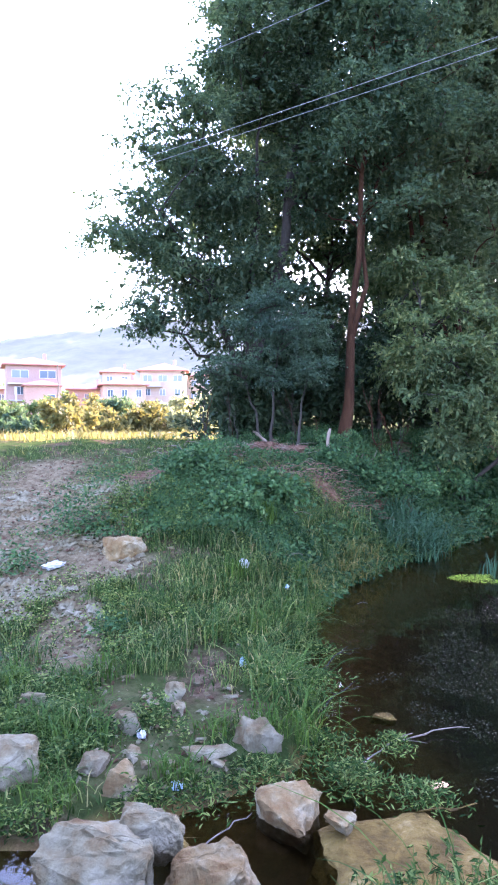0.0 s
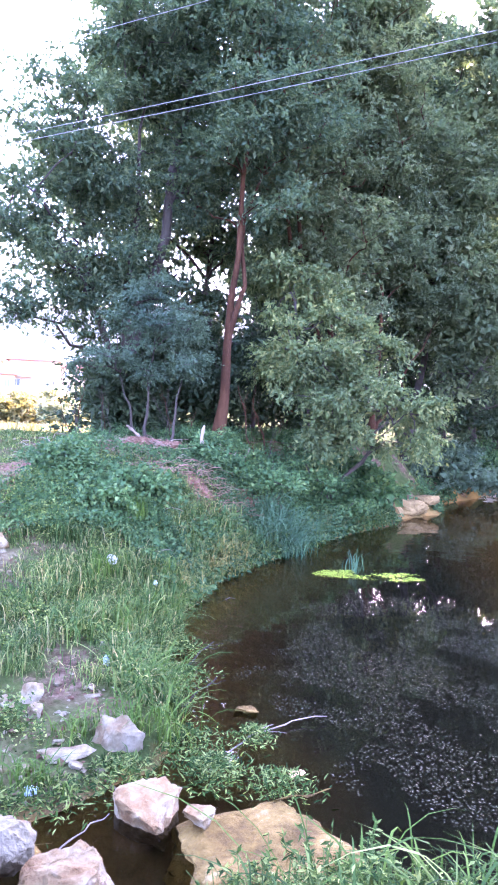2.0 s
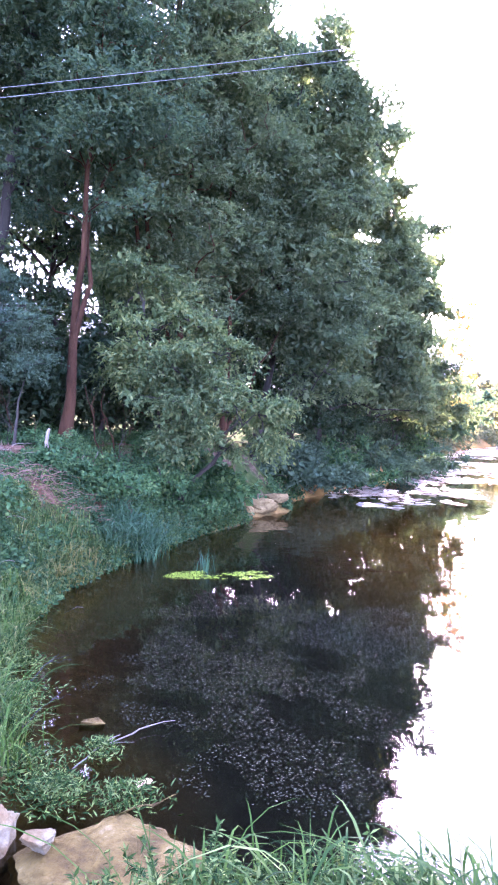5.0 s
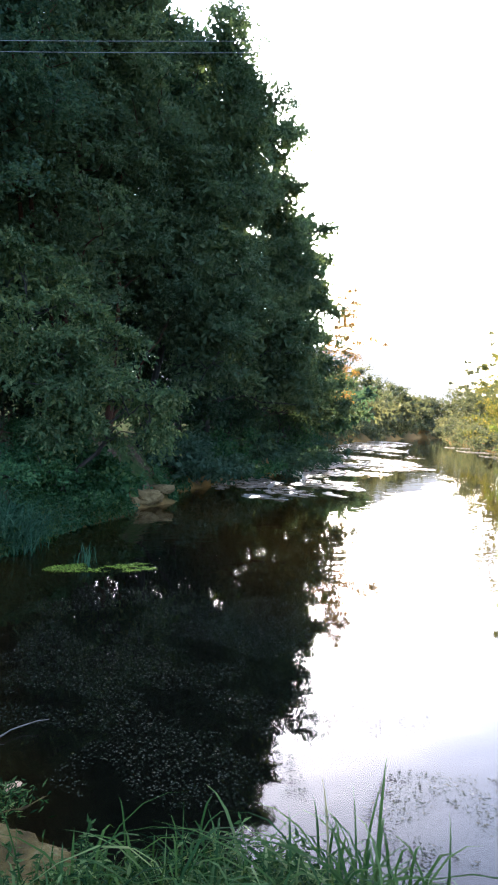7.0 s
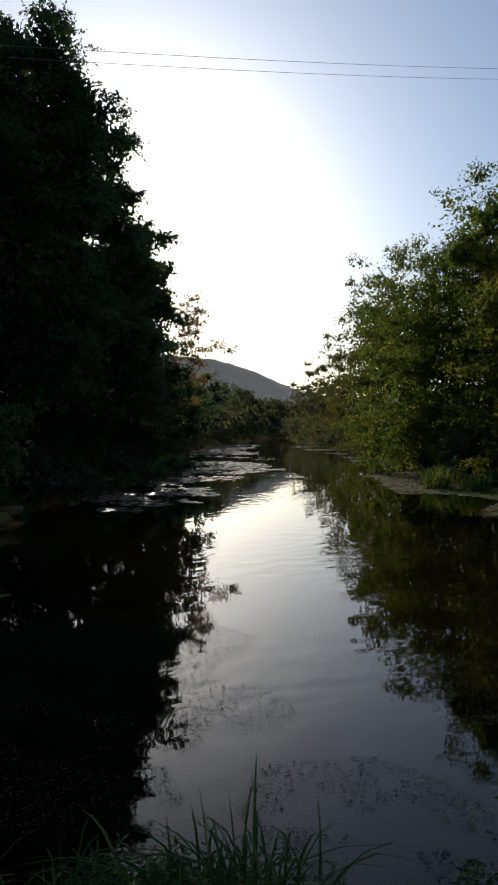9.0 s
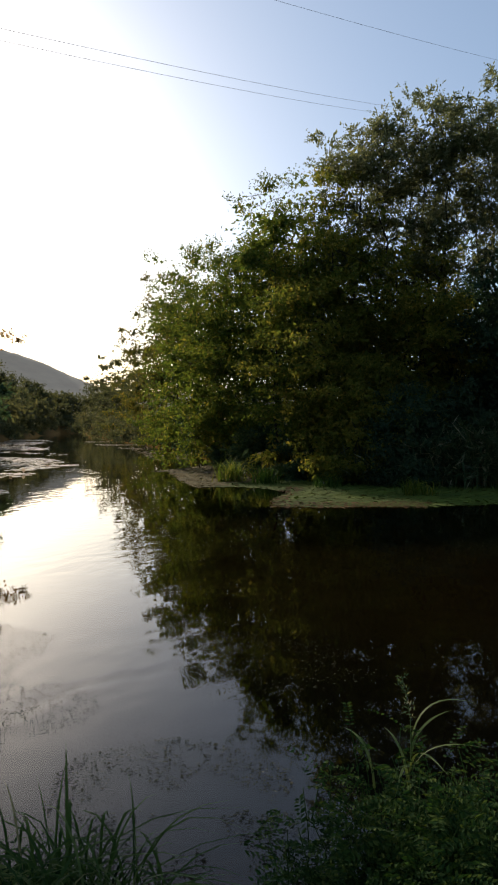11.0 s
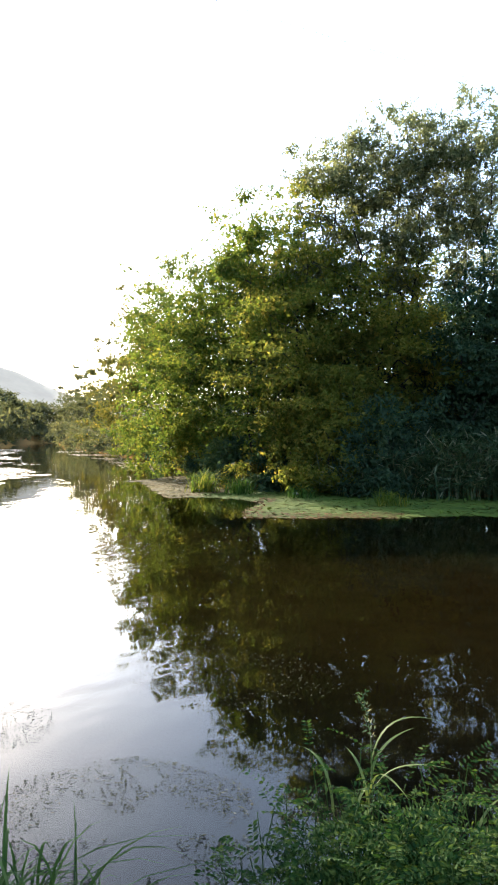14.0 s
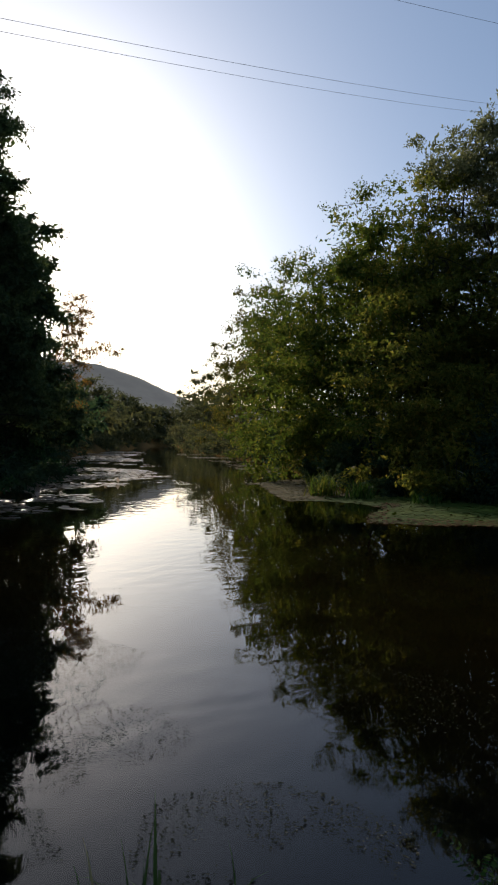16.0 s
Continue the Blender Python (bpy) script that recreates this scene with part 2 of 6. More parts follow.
def bare_earth(x, y):
    """0 where plants cover the bank, 1 and more where the soil shows, with ragged edges."""
    e = np.zeros(np.shape(x))
    for cx, cy, rx, ry in BARE:
        e = np.maximum(e, 1.5 - np.hypot((x - cx) / rx, (y - cy) / ry))
    return e + 0.35 * waves(x * 2.2, y * 2.2, 8) + 0.25 * waves(x * 7, y * 7, 15)


def mesh_of(name, verts, faces_flat, sizes, material, smooth=False):
    me = bpy.data.meshes.new(name)
    verts, faces_flat, sizes = np.asarray(verts, np.float32), np.asarray(faces_flat, np.int32), np.asarray(sizes, np.int32)
    me.vertices.add(len(verts))
    me.vertices.foreach_set("co", verts.ravel())
    me.loops.add(len(faces_flat))
    me.loops.foreach_set("vertex_index", faces_flat)
    me.polygons.add(len(sizes))
    starts = np.zeros(len(sizes), np.int32)
    starts[1:] = np.cumsum(sizes)[:-1]
    me.polygons.foreach_set("loop_start", starts)
    me.polygons.foreach_set("use_smooth", np.full(len(sizes), smooth))
    me.update(calc_edges=True)
    me.materials.append(material)
    return me


def part(name, me, parent=None, label=""):
    ob = new(name, me)
    ob.parent = parent
    return tagged(ob, label)


def thing(name, x, y, z, label, category, group="", kind=""):
    ob = new(name)
    ob.empty_display_size = 0.1
    ob.location = (x, y, z)
    return tagged(ob, label, category, group, kind)


# ground: one sheet to the horizon, finest near the bank where the camera stands
N = 260
u = np.linspace(-1, 1, N)
line = 2200 * np.sinh(7.4 * u) / math.sinh(7.4)
gx, gy = np.meshgrid(line + 2, line + 7)
gz = ground_z(gx, gy)
idx = np.arange(N * N).reshape(N, N)
quads = np.stack([idx[:-1, :-1], idx[:-1, 1:], idx[1:, 1:], idx[1:, :-1]], -1).reshape(-1)
m, nt, out = mat("earth_and_turf")
big, fine = noise_fac(nt, 1.3, 6), noise_fac(nt, 7.0, 10, 0.78)
red = ramp(nt, fine, [(0.32, (0.035, 0.014, 0.008)), (0.5, (0.09, 0.042, 0.025)), (0.7, (0.17, 0.095, 0.06))])
soil = ramp(nt, fine, [(0.32, (0.022, 0.014, 0.009)), (0.5, (0.07, 0.045, 0.03)), (0.7, (0.17, 0.12, 0.085))])
turf = ramp(nt, fine, [(0.3, (0.014, 0.026, 0.009)), (0.7, (0.045, 0.062, 0.02))])
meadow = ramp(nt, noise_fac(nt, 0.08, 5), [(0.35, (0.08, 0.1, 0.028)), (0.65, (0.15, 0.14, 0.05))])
pale = ramp(nt, fine, [(0.32, (0.045, 0.03, 0.018)), (0.48, (0.105, 0.078, 0.046)), (0.62, (0.165, 0.132, 0.083)), (0.74, (0.27, 0.235, 0.165))])
mask = nt.nodes.new("ShaderNodeAttribute")
mask.attribute_name = "soil_kind"
sep = nt.nodes.new("ShaderNodeSeparateColor")
nt.links.new(mask.outputs["Color"], sep.inputs[0])
col = mixc(nt, ramp(nt, big, [(0.38, (0, 0, 0)), (0.5, (1, 1, 1))]), soil, turf)
col = mixc(nt, sep.outputs[0], col, pale)
reddish = nt.nodes.new("ShaderNodeAttribute")
reddish.attribute_name = "red_soil"
col = mixc(nt, reddish.outputs["Fac"], col, red)
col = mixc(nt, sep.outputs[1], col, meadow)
col = mixc(nt, sep.outputs[2], col, ramp(nt, fine, [(0.3, (0.09, 0.052, 0.018)), (0.7, (0.22, 0.13, 0.048))]))
col = mixc(nt, mask.outputs["Alpha"], col, (0.042, 0.043, 0.04))
silt = nt.nodes.new("ShaderNodeAttribute")
silt.attribute_name = "river_silt"
col = mixc(nt, silt.outputs["Fac"], col, ramp(nt, big, [(0.3, (0.27, 0.14, 0.04)), (0.7, (0.37, 0.2, 0.062))]))
bs = node(nt, "ShaderNodeBsdfPrincipled", Roughness=0.95)
bs.inputs["Specular IOR Level"].default_value = 0.0
nt.links.new(col, bs.inputs["Base Color"])
bp = node(nt, "ShaderNodeBump", Strength=1.0, Distance=0.06)
nt.links.new(fine, bp.inputs["Height"])
nt.links.new(bp.outputs[0], bs.inputs["Normal"])
nt.links.new(bs.outputs[0], out.inputs[0])
M_GROUND = m
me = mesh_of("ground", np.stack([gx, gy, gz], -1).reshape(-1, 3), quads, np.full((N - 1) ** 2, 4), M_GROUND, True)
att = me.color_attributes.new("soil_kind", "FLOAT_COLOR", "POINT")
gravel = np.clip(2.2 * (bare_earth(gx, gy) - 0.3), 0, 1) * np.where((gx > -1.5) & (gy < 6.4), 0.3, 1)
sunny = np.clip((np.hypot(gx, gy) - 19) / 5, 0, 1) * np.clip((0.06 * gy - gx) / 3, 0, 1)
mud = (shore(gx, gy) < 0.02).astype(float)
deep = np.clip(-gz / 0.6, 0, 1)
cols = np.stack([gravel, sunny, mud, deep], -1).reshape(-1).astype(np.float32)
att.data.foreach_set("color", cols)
att = me.attributes.new("red_soil", "FLOAT", "POINT")
att.data.foreach_set("value", (gravel * np.clip((gy - 9.6) * 2, 0, 1) * np.clip((gx + 2.3) * 3, 0, 1)).reshape(-1).astype(np.float32))
att = me.attributes.new("river_silt", "FLOAT", "POINT")
att.data.foreach_set("value", (mud * np.clip((gx - 7) / 6, 0, 1)).reshape(-1).astype(np.float32))
tagged(new("ground", me), "earth bank with turf, bare soil and sunny meadow beyond", "ground", kind="structure")

# water
m, nt, out = mat("dark_river_water")
gl = node(nt, "ShaderNodeBsdfGlossy", Roughness=0.02)
gl.inputs[0].default_value = (1, 1, 1, 1)
tp = nt.nodes.new("ShaderNodeBsdfTransparent")
tp.inputs[0].default_value = (0.41, 0.39, 0.31, 1)
fr = node(nt, "ShaderNodeFresnel", IOR=1.333)
w1 = noise_fac(nt, 1.6, 1, 0.4, stretch=(1, 1.6, 1))
patchy = ramp(nt, noise_fac(nt, 0.18, 3), [(0.42, (0.15, 0.15, 0.15)), (0.62, (1, 1, 1))])
bp = node(nt, "ShaderNodeBump", Strength=0.05, Distance=0.12)
sc = nt.nodes.new("ShaderNodeMath")
sc.operation = "MULTIPLY"
sc.inputs[1].default_value = 0.07
nt.links.new(patchy, sc.inputs[0])
nt.links.new(sc.outputs[0], bp.inputs["Strength"])
nt.links.new(w1, bp.inputs["Height"])
nt.links.new(bp.outputs[0], gl.inputs["Normal"])
nt.links.new(bp.outputs[0], fr.inputs["Normal"])
mx = nt.nodes.new("ShaderNodeMixShader")
nt.links.new(fr.outputs[0], mx.inputs[0])
nt.links.new(tp.outputs[0], mx.inputs[1])
nt.links.new(gl.outputs[0], mx.inputs[2])
nt.links.new(mx.outputs[0], out.inputs[0])
M_WATER = m
me = bpy.data.meshes.new("water")
me.from_pydata([(-30, -170, 0), (300, -170, 0), (300, 280, 0), (-30, 280, 0)], [], [(0, 1, 2, 3)])
me.materials.append(M_WATER)
tagged(new("water", me), "still dark river water mirroring trees and bright sky", "river", kind="structure")


# ---- makers ----
def leaf_faces(n):
    """Two triangles a leaf, folded along the midrib: base, side, tip, side."""
    b = np.arange(n)[:, None] * 4
    f = np.concatenate([b, b + 1, b + 2, b, b + 2, b + 3], 1).reshape(-1)
    return f, np.full(2 * n, 3)


def leaf_verts(rng, base, way, length, width=0.5, fold=0.25):
    n = len(base)
    way = way / (np.linalg.norm(way, axis=1, keepdims=True) + 1e-9)
    up = rng.normal(size=(n, 3)) * 0.7 + np.array([0, 0, 1.0])
    side = np.cross(way, up)
    side /= np.linalg.norm(side, axis=1, keepdims=True) + 1e-9
    nor = np.cross(side, way)
    L = (length * rng.uniform(0.65, 1.25, n))[:, None]
    mid = base + way * L * 0.42
    w = L * width * 0.5
    v = np.stack([base, mid + side * w + nor * w * fold, base + way * L - nor * L * 0.08, mid - side * w + nor * w * fold], 1)
    return v.reshape(-1, 3)


def leaf_mesh(name, rng, base, way, length, material, width=0.5):
    f, s = leaf_faces(len(base))
    return mesh_of(name, leaf_verts(rng, np.asarray(base), np.asarray(way), length, width), f, s, material)


class Tubes:
    """Gathers tapered tubes into one mesh."""
    def __init__(self):
        self.v, self.f, self.n = [], [], 0

    def add(self, pts, radii, sides=6):
        pts = np.asarray(pts, float)
        k = len(pts)
        tang = np.gradient(pts, axis=0)
        tang /= np.linalg.norm(tang, axis=1, keepdims=True) + 1e-9
        ref = np.array([0.0, 0.0, 1.0]) if abs(tang[0][2]) < 0.8 else np.array([1.0, 0.0, 0.0])
        a = np.cross(tang, ref)
        a /= np.linalg.norm(a, axis=1, keepdims=True) + 1e-9
        b = np.cross(tang, a)
        ang = np.linspace(0, 2 * math.pi, sides, endpoint=False)
        ring = pts[:, None] + np.asarray(radii)[:, None, None] * (np.cos(ang)[None, :, None] * a[:, None] + np.sin(ang)[None, :, None] * b[:, None])
        self.v.append(ring.reshape(-1, 3))
        i = np.arange(k - 1)[:, None] * sides
        j = np.arange(sides)[None]
        jn = (j + 1) % sides
        self.f.append((np.stack([i + j, i + jn, i + sides + jn, i + sides + j], -1) + self.n).reshape(-1))
        self.n += k * sides

    def mesh(self, name, material):
        f = np.concatenate(self.f)
        return mesh_of(name, np.concatenate(self.v), f, np.full(len(f) // 4, 4), material, True)


def bend(p, q, rng, lift=0.0, steps=5, wander=0.06):
    p, q = np.asarray(p, float), np.asarray(q, float)
    t = np.linspace(0, 1, steps)[:, None]
    d = np.linalg.norm(q - p)
    pts = p + (q - p) * t + np.array([0, 0, 1]) * (lift * d * 4 * t * (1 - t))
    pts[1:-1] += rng.normal(size=(steps - 2, 3)) * wander * d / steps * 2
    return pts


def tree(label, x, y, blobs, clumps, per, leaf, leafmat, barkmat=None, trunk=0.16, seed=1, spread=0.55, gaps=0.0, stems=None,
         droop=0.3, limbs=12, width=0.5, name="tree", group="", top=0.86, twigs=8, shell=2.4, z=None, core=6, bulk=1.7, holes=0.9, layer=0.55,
         pad=0.6, subs=5, flat=0.55, fine=True):
    """A tree: its blobs (centre from the base, radii) carry foliage pads; a pad is a flattened dome of twigs with leaves along them."""
    rng = np.random.RandomState(seed)
    barkmat = barkmat or M_BARK
    z0 = float(ground_z(x, y)) - 0.06 if z is None else z
    root = thing(name, x, y, z0, label, "tree" if name == "tree" else "bush", group)
    pads = max(8, clumps // subs)
    vol = np.array([b[3] * b[4] * b[5] for b in blobs]) ** 0.75
    pick = rng.choice(len(blobs), pads * 5, p=vol / vol.sum())
    B = np.array(blobs, float)[pick]
    g = rng.normal(size=(len(pick), 3))
    g /= np.linalg.norm(g, axis=1, keepdims=True)
    g *= rng.uniform(0, 1, (len(pick), 1)) ** (1 / shell)
    C = B[:, :3] + g * B[:, 3:]

    def leafy(q):
        return waves(q[:, 0] * holes + seed + q[:, 2] * 0.4 * holes, q[:, 2] * holes + q[:, 1] * 0.5 * holes, seed) > -1 + gaps

    ok = leafy(C) & (C[:, 2] > 0.1)
    C, g = C[ok], g[ok]
    keep = []
    for i in range(len(C)):
        if len(keep) < pads and (not keep or np.min(np.linalg.norm((C[keep] - C[i]) / np.array([1, 1, 0.7]), axis=1)) > 0.45 * pad):
            keep.append(i)
    C, g = C[keep], g[keep]
    size = pad * rng.uniform(0.65, 1.35, len(C))
    off = rng.normal(size=(len(C) * subs, 3))
    off /= np.linalg.norm(off, axis=1, keepdims=True)
    off[:, 2] = np.where(off[:, 2] < -0.25, -off[:, 2], off[:, 2]) * flat
    off *= np.repeat(size, subs)[:, None] * rng.uniform(0.25, 1.0, (len(off), 1)) ** 0.6
    P = np.repeat(C, subs, 0) + off
    g = 0.5 * np.repeat(g, subs, 0) + 0.8 * off / pad
    height = max(b[2] + b[5] for b in blobs)
    stems = stems or [((0, 0, 0), (blobs[0][0], blobs[0][1], height * top))]
    tb = Tubes()
    spine = []
    for p, q, *fat in stems:
        pts = bend(p, q, rng, 0, 9, 0.07)
        r = trunk * (fat[0] if fat else 1) * (1 - 0.9 * np.linspace(0, 1, 9) ** 0.8)
        r[0] *= 1.35 if p[2] < 0.5 else 0.8
        tb.add(pts, r, 9)
        spine += [(pts[i] * (1 - u) + pts[i + 1] * u, r[i]) for i in range(1, 8) for u in (0, 0.5)]
    SP, SR = np.array([s[0] for s in spine]), np.array([s[1] for s in spine])
    tips = []
    for p in C[rng.permutation(len(C))[:limbs]]:
        dist = np.linalg.norm(SP - p, axis=1) + 1.2 * np.maximum(0, SP[:, 2] - p[2] + 0.45 * np.hypot(SP[:, 0] - p[0], SP[:, 1] - p[1]))
        i = int(np.argmin(dist))
        pts = bend(SP[i], p, rng, 0.07, 6, 0.16)
        tb.add(pts, max(SR[i] * 0.55, 0.02) * np.linspace(1, 0.2, 6), 6)
        tips += [pts[j] for j in (2, 3, 4, 5)]
    hang = np.array(tips + list(SP))
    for p in C:
        i = int(np.argmin(np.linalg.norm(hang - p, axis=1)))
        tb.add(bend(hang[i], p, rng, 0.05, 4, 0.15), 0.02 * np.linspace(1, 0.4, 4), 4)
    if fine:
        for c, p in zip(np.repeat(C, subs, 0), P):
            tb.add(bend(c, p, rng, 0.05, 3, 0.1), 0.01 * np.linspace(1, 0.4, 3), 3)
    part("trunk", tb.mesh("trunk", barkmat), root)
    n = len(P) * twigs
    k = max(2, round(per * 0.78 / twigs))
    leaf *= 1.06
    start = np.repeat(P, twigs, 0) + rng.normal(size=(n, 3)) * spread * 0.15
    go = np.repeat(g, twigs, 0) + rng.normal(size=(n, 3)) * np.array([0.8, 0.8, layer])
    go /= np.linalg.norm(go, axis=1, keepdims=True) + 1e-6
    reach = np.repeat(rng.uniform(0.65, 1.3, len(P)), twigs) * rng.uniform(0.4, 1.1, n) * spread * 1.25
    t = np.tile(np.linspace(0.12, 1, k), n) + rng.uniform(-0.06, 0.06, n * k)
    G, R = np.repeat(go, k, 0), np.repeat(reach, k)[:, None]
    base = np.repeat(start, k, 0) + G * R * t[:, None] - np.array([0, 0, 1.0]) * droop * 0.6 * R * (t * t)[:, None]
    way = G * 0.7 + rng.normal(size=(n * k, 3)) * 0.65 - np.array([0, 0, droop])
    nc = len(P) * core
    half = nc // 2
    inner = np.array(blobs, float)[rng.choice(len(blobs), half, p=vol / vol.sum())]
    d = rng.normal(size=(nc, 3))
    d /= np.linalg.norm(d, axis=1, keepdims=True) + 1e-6
    c = inner[:, :3] + d[:half] * rng.uniform(0, 0.8, (half, 1)) * inner[:, 3:]
    c = c[leafy(c)]
    m_ = rng.randint(0, len(C), nc - half)
    c = np.concatenate([c, C[m_] + d[half:] * rng.uniform(0, 0.8, (nc - half, 1)) * size[m_][:, None] * np.array([1, 1, flat])])
    nc = len(c)
    v = np.concatenate([leaf_verts(rng, base, way, leaf, width), leaf_verts(rng, c, rng.normal(size=(nc, 3)), leaf * bulk, width)])
    f, fs = leaf_faces(len(base) + nc)
    part("crown", mesh_of("crown", v, f, fs, leafmat), root)
    return root


def blades(name, rng, x, y, height, width, material, lean=0.5, z=None, droop=0.35):
    """Grass: bent blades of three faces."""
    n = len(x)
    z = ground_z(x, y) - 0.01 if z is None else z
    a = rng.uniform(0, 6.283, n)
    h = height * rng.uniform(0.5, 1.3, n)
    l = lean * rng.uniform(0.2, 1.2, n) * h
    out_ = np.stack([np.cos(a), np.sin(a), np.zeros(n)], 1)
    side = np.stack([-np.sin(a), np.cos(a), np.zeros(n)], 1) * (width * rng.uniform(0.6, 1.3, n) / 2)[:, None]
    b = np.stack([x, y, z], 1)
    m1 = b + out_ * (0.35 * l)[:, None] + np.array([0, 0, 1]) * (0.6 * h)[:, None]
    tip = b + out_ * (1.15 * l)[:, None] + np.array([0, 0, 1]) * (h * (1 - droop * rng.uniform(0, 1, n)))[:, None]
    v = np.stack([b - side, b + side, m1 + side * 0.8, m1 - side * 0.8, tip], 1).reshape(-1, 3)
    k = np.arange(n)[:, None] * 5
    f = np.concatenate([k, k + 1, k + 2, k + 3, k + 3, k + 2, k + 4], 1).reshape(-1)
    return mesh_of(name, v, f, np.tile([4, 3], n), material)


def arching(rng, root_xyz, heading, height, reach, width, segs=7):
    """One long grass blade that rises and bends over: a tapered strip, keeled along the middle."""
    n = len(height)
    t = np.linspace(0, 1, segs)
    ax = np.stack([np.cos(heading), np.sin(heading), 0 * heading], 1)
    sd = np.stack([-np.sin(heading), np.cos(heading), 0 * heading], 1)
    top = 0.62 + 0.3 * rng.rand(n)
    rise = height[:, None] * (2 * t[None] / top[:, None] - (t[None] / top[:, None]) ** 2)
    c = root_xyz[:, None] + ax[:, None] * (reach[:, None] * (0.25 * t + 0.75 * t ** 2)[None])[..., None] + np.array([0, 0, 1.0]) * rise[..., None]
    w = (width[:, None] * 0.5 * np.minimum(1, 3.2 * (1 - t))[None])[..., None] * sd[:, None]
    w = w + 1e-4 * sd[:, None]
    v = np.stack([c - w, c + w], 2).reshape(-1, 3)
    k = (np.arange(n)[:, None] * segs + np.arange(segs - 1)[None]).reshape(-1, 1) * 2
    f = np.concatenate([k, k + 1, k + 3, k + 2], 1).reshape(-1)
    return v, f


def scatter(rng, n, x0, x1, y0, y1, keep):
    x, y = rng.uniform(x0, x1, n), rng.uniform(y0, y1, n)
    k = keep(x, y)
    return x[k], y[k]


def stone(label, x, y, z, size, seed, material, turn=0, name="rock", tilt=0, group="rocks at the water's edge", points=13, flat=1.0, splits=2):
    """A broken block: the hull of a few points, its faces split and roughened, with crisp edges."""
    rng = random.Random(seed)
    bm = bmesh.new()
    for _ in range(points):
        v = Vector((rng.uniform(-1, 1), rng.uniform(-1, 1), rng.uniform(-1, 1)))
        v = v.normalized() * (0.55 + 0.45 * max(abs(v.x), abs(v.y), abs(v.z)) / max(v.length, 0.01) * 1.15)
        v.z = max(-0.7, min(v.z * 1.1, 0.62 * flat))
        bm.verts.new(v)
    bmesh.ops.convex_hull(bm, input=bm.verts)
    loose = [v for v in bm.verts if not v.link_faces]
    bmesh.ops.delete(bm, geom=loose, context="VERTS")
    bmesh.ops.bevel(bm, geom=list(bm.edges), offset=0.035, segments=1, affect="EDGES", profile=0.6)
    bmesh.ops.triangulate(bm, faces=list(bm.faces))
    for _ in range(splits):
        bmesh.ops.subdivide_edges(bm, edges=list(bm.edges), cuts=1, use_grid_fill=True)
    for v in bm.verts:
        v.co += v.co.normalized() * (0.1 * noise.noise(v.co * 1.8 + Vector((seed, 0, 0))) + 0.09 * noise.noise(v.co * 4.5 + Vector((0, seed, 0))) + 0.05 * noise.noise(v.co * 11 + Vector((0, seed, 0))))
        v.co = Vector((v.co.x * size[0], v.co.y * size[1], v.co.z * size[2]))
    me = bpy.data.meshes.new(name)
    bm.to_mesh(me)
    bm.free()
    for p in me.polygons:
        p.use_smooth = True
    me.set_sharp_from_angle(angle=radians(28))
    me.materials.append(material)
    ob = tagged(new(name, me), label, name, group)
    ob.matrix_world = pose(x, y, z, tilt, 0, turn)
    return ob


# ---- trees and bushes of the near bank ----
NEAR = "trees of the near bank"
tree("large dark broadleaf tree beside the meadow edge", -0.2, 16.4,
     [(-1.7, -0.8, 4.7, 1.4, 1.6, 1.4), (-1.3, -0.6, 6.8, 1.4, 1.8, 1.3), (0.3, -0.4, 8.8, 1.6, 2.0, 1.5), (1.6, 0, 10.6, 1.7, 2.0, 1.7), (-0.2, -0.2, 3.9, 1.5, 1.6, 0.9), (-1.9, -1.0, 2.9, 0.5, 0.8, 0.6), (-0.5, -0.3, 5.6, 1.2, 1.2, 1.0), (-0.9, -0.5, 3.2, 0.6, 0.8, 0.6), (-0.1, -0.3, 10.4, 0.9, 1.2, 0.9), (2.6, 0.6, 12.8, 1.9, 2.0, 1.6), (1.7, 0.4, 7.4, 1.6, 1.6, 2.0)],
     1100, 104, 0.098, M_LEAF_DARK, core=26, bulk=1.6, seed=11, spread=0.42, gaps=0.2, holes=1.5, limbs=26, trunk=0.2, group=NEAR,
     pad=0.62, stems=[((0, 0, 0), (2.2, 0.2, 12.8)), ((0, 0, 1), (-1.2, -0.6, 6.8), 0.6), ((0.2, 0, 2), (0.4, -0.4, 9), 0.6)])
tree("tall tree with a bare reddish forked trunk", 2.11, 14.95,
     [(0.9, 0.6, 9.2, 2.2, 1.8, 2.6), (1.6, 1.0, 12.2, 2.2, 2.0, 2.2), (-0.4, 0.8, 6.6, 1.4, 1.2, 1.5), (1.5, 0.4, 6.4, 1.3, 1.0, 1.3), (0.6, -0.7, 7.4, 1.3, 0.7, 1.6), (0.9, -0.5, 5.2, 0.7, 0.5, 0.6)],
     460, 104, 0.1, M_LEAF_DARK, M_BARK_RED, 0.14, core=18, bulk=1.6, seed=12, spread=0.42, gaps=0.3, limbs=18, group=NEAR,
     stems=[((0, 0, 0), (0.75, 0.5, 9.5)), ((0.16, 0.1, 2.2), (1.5, 1.0, 9), 0.55)])
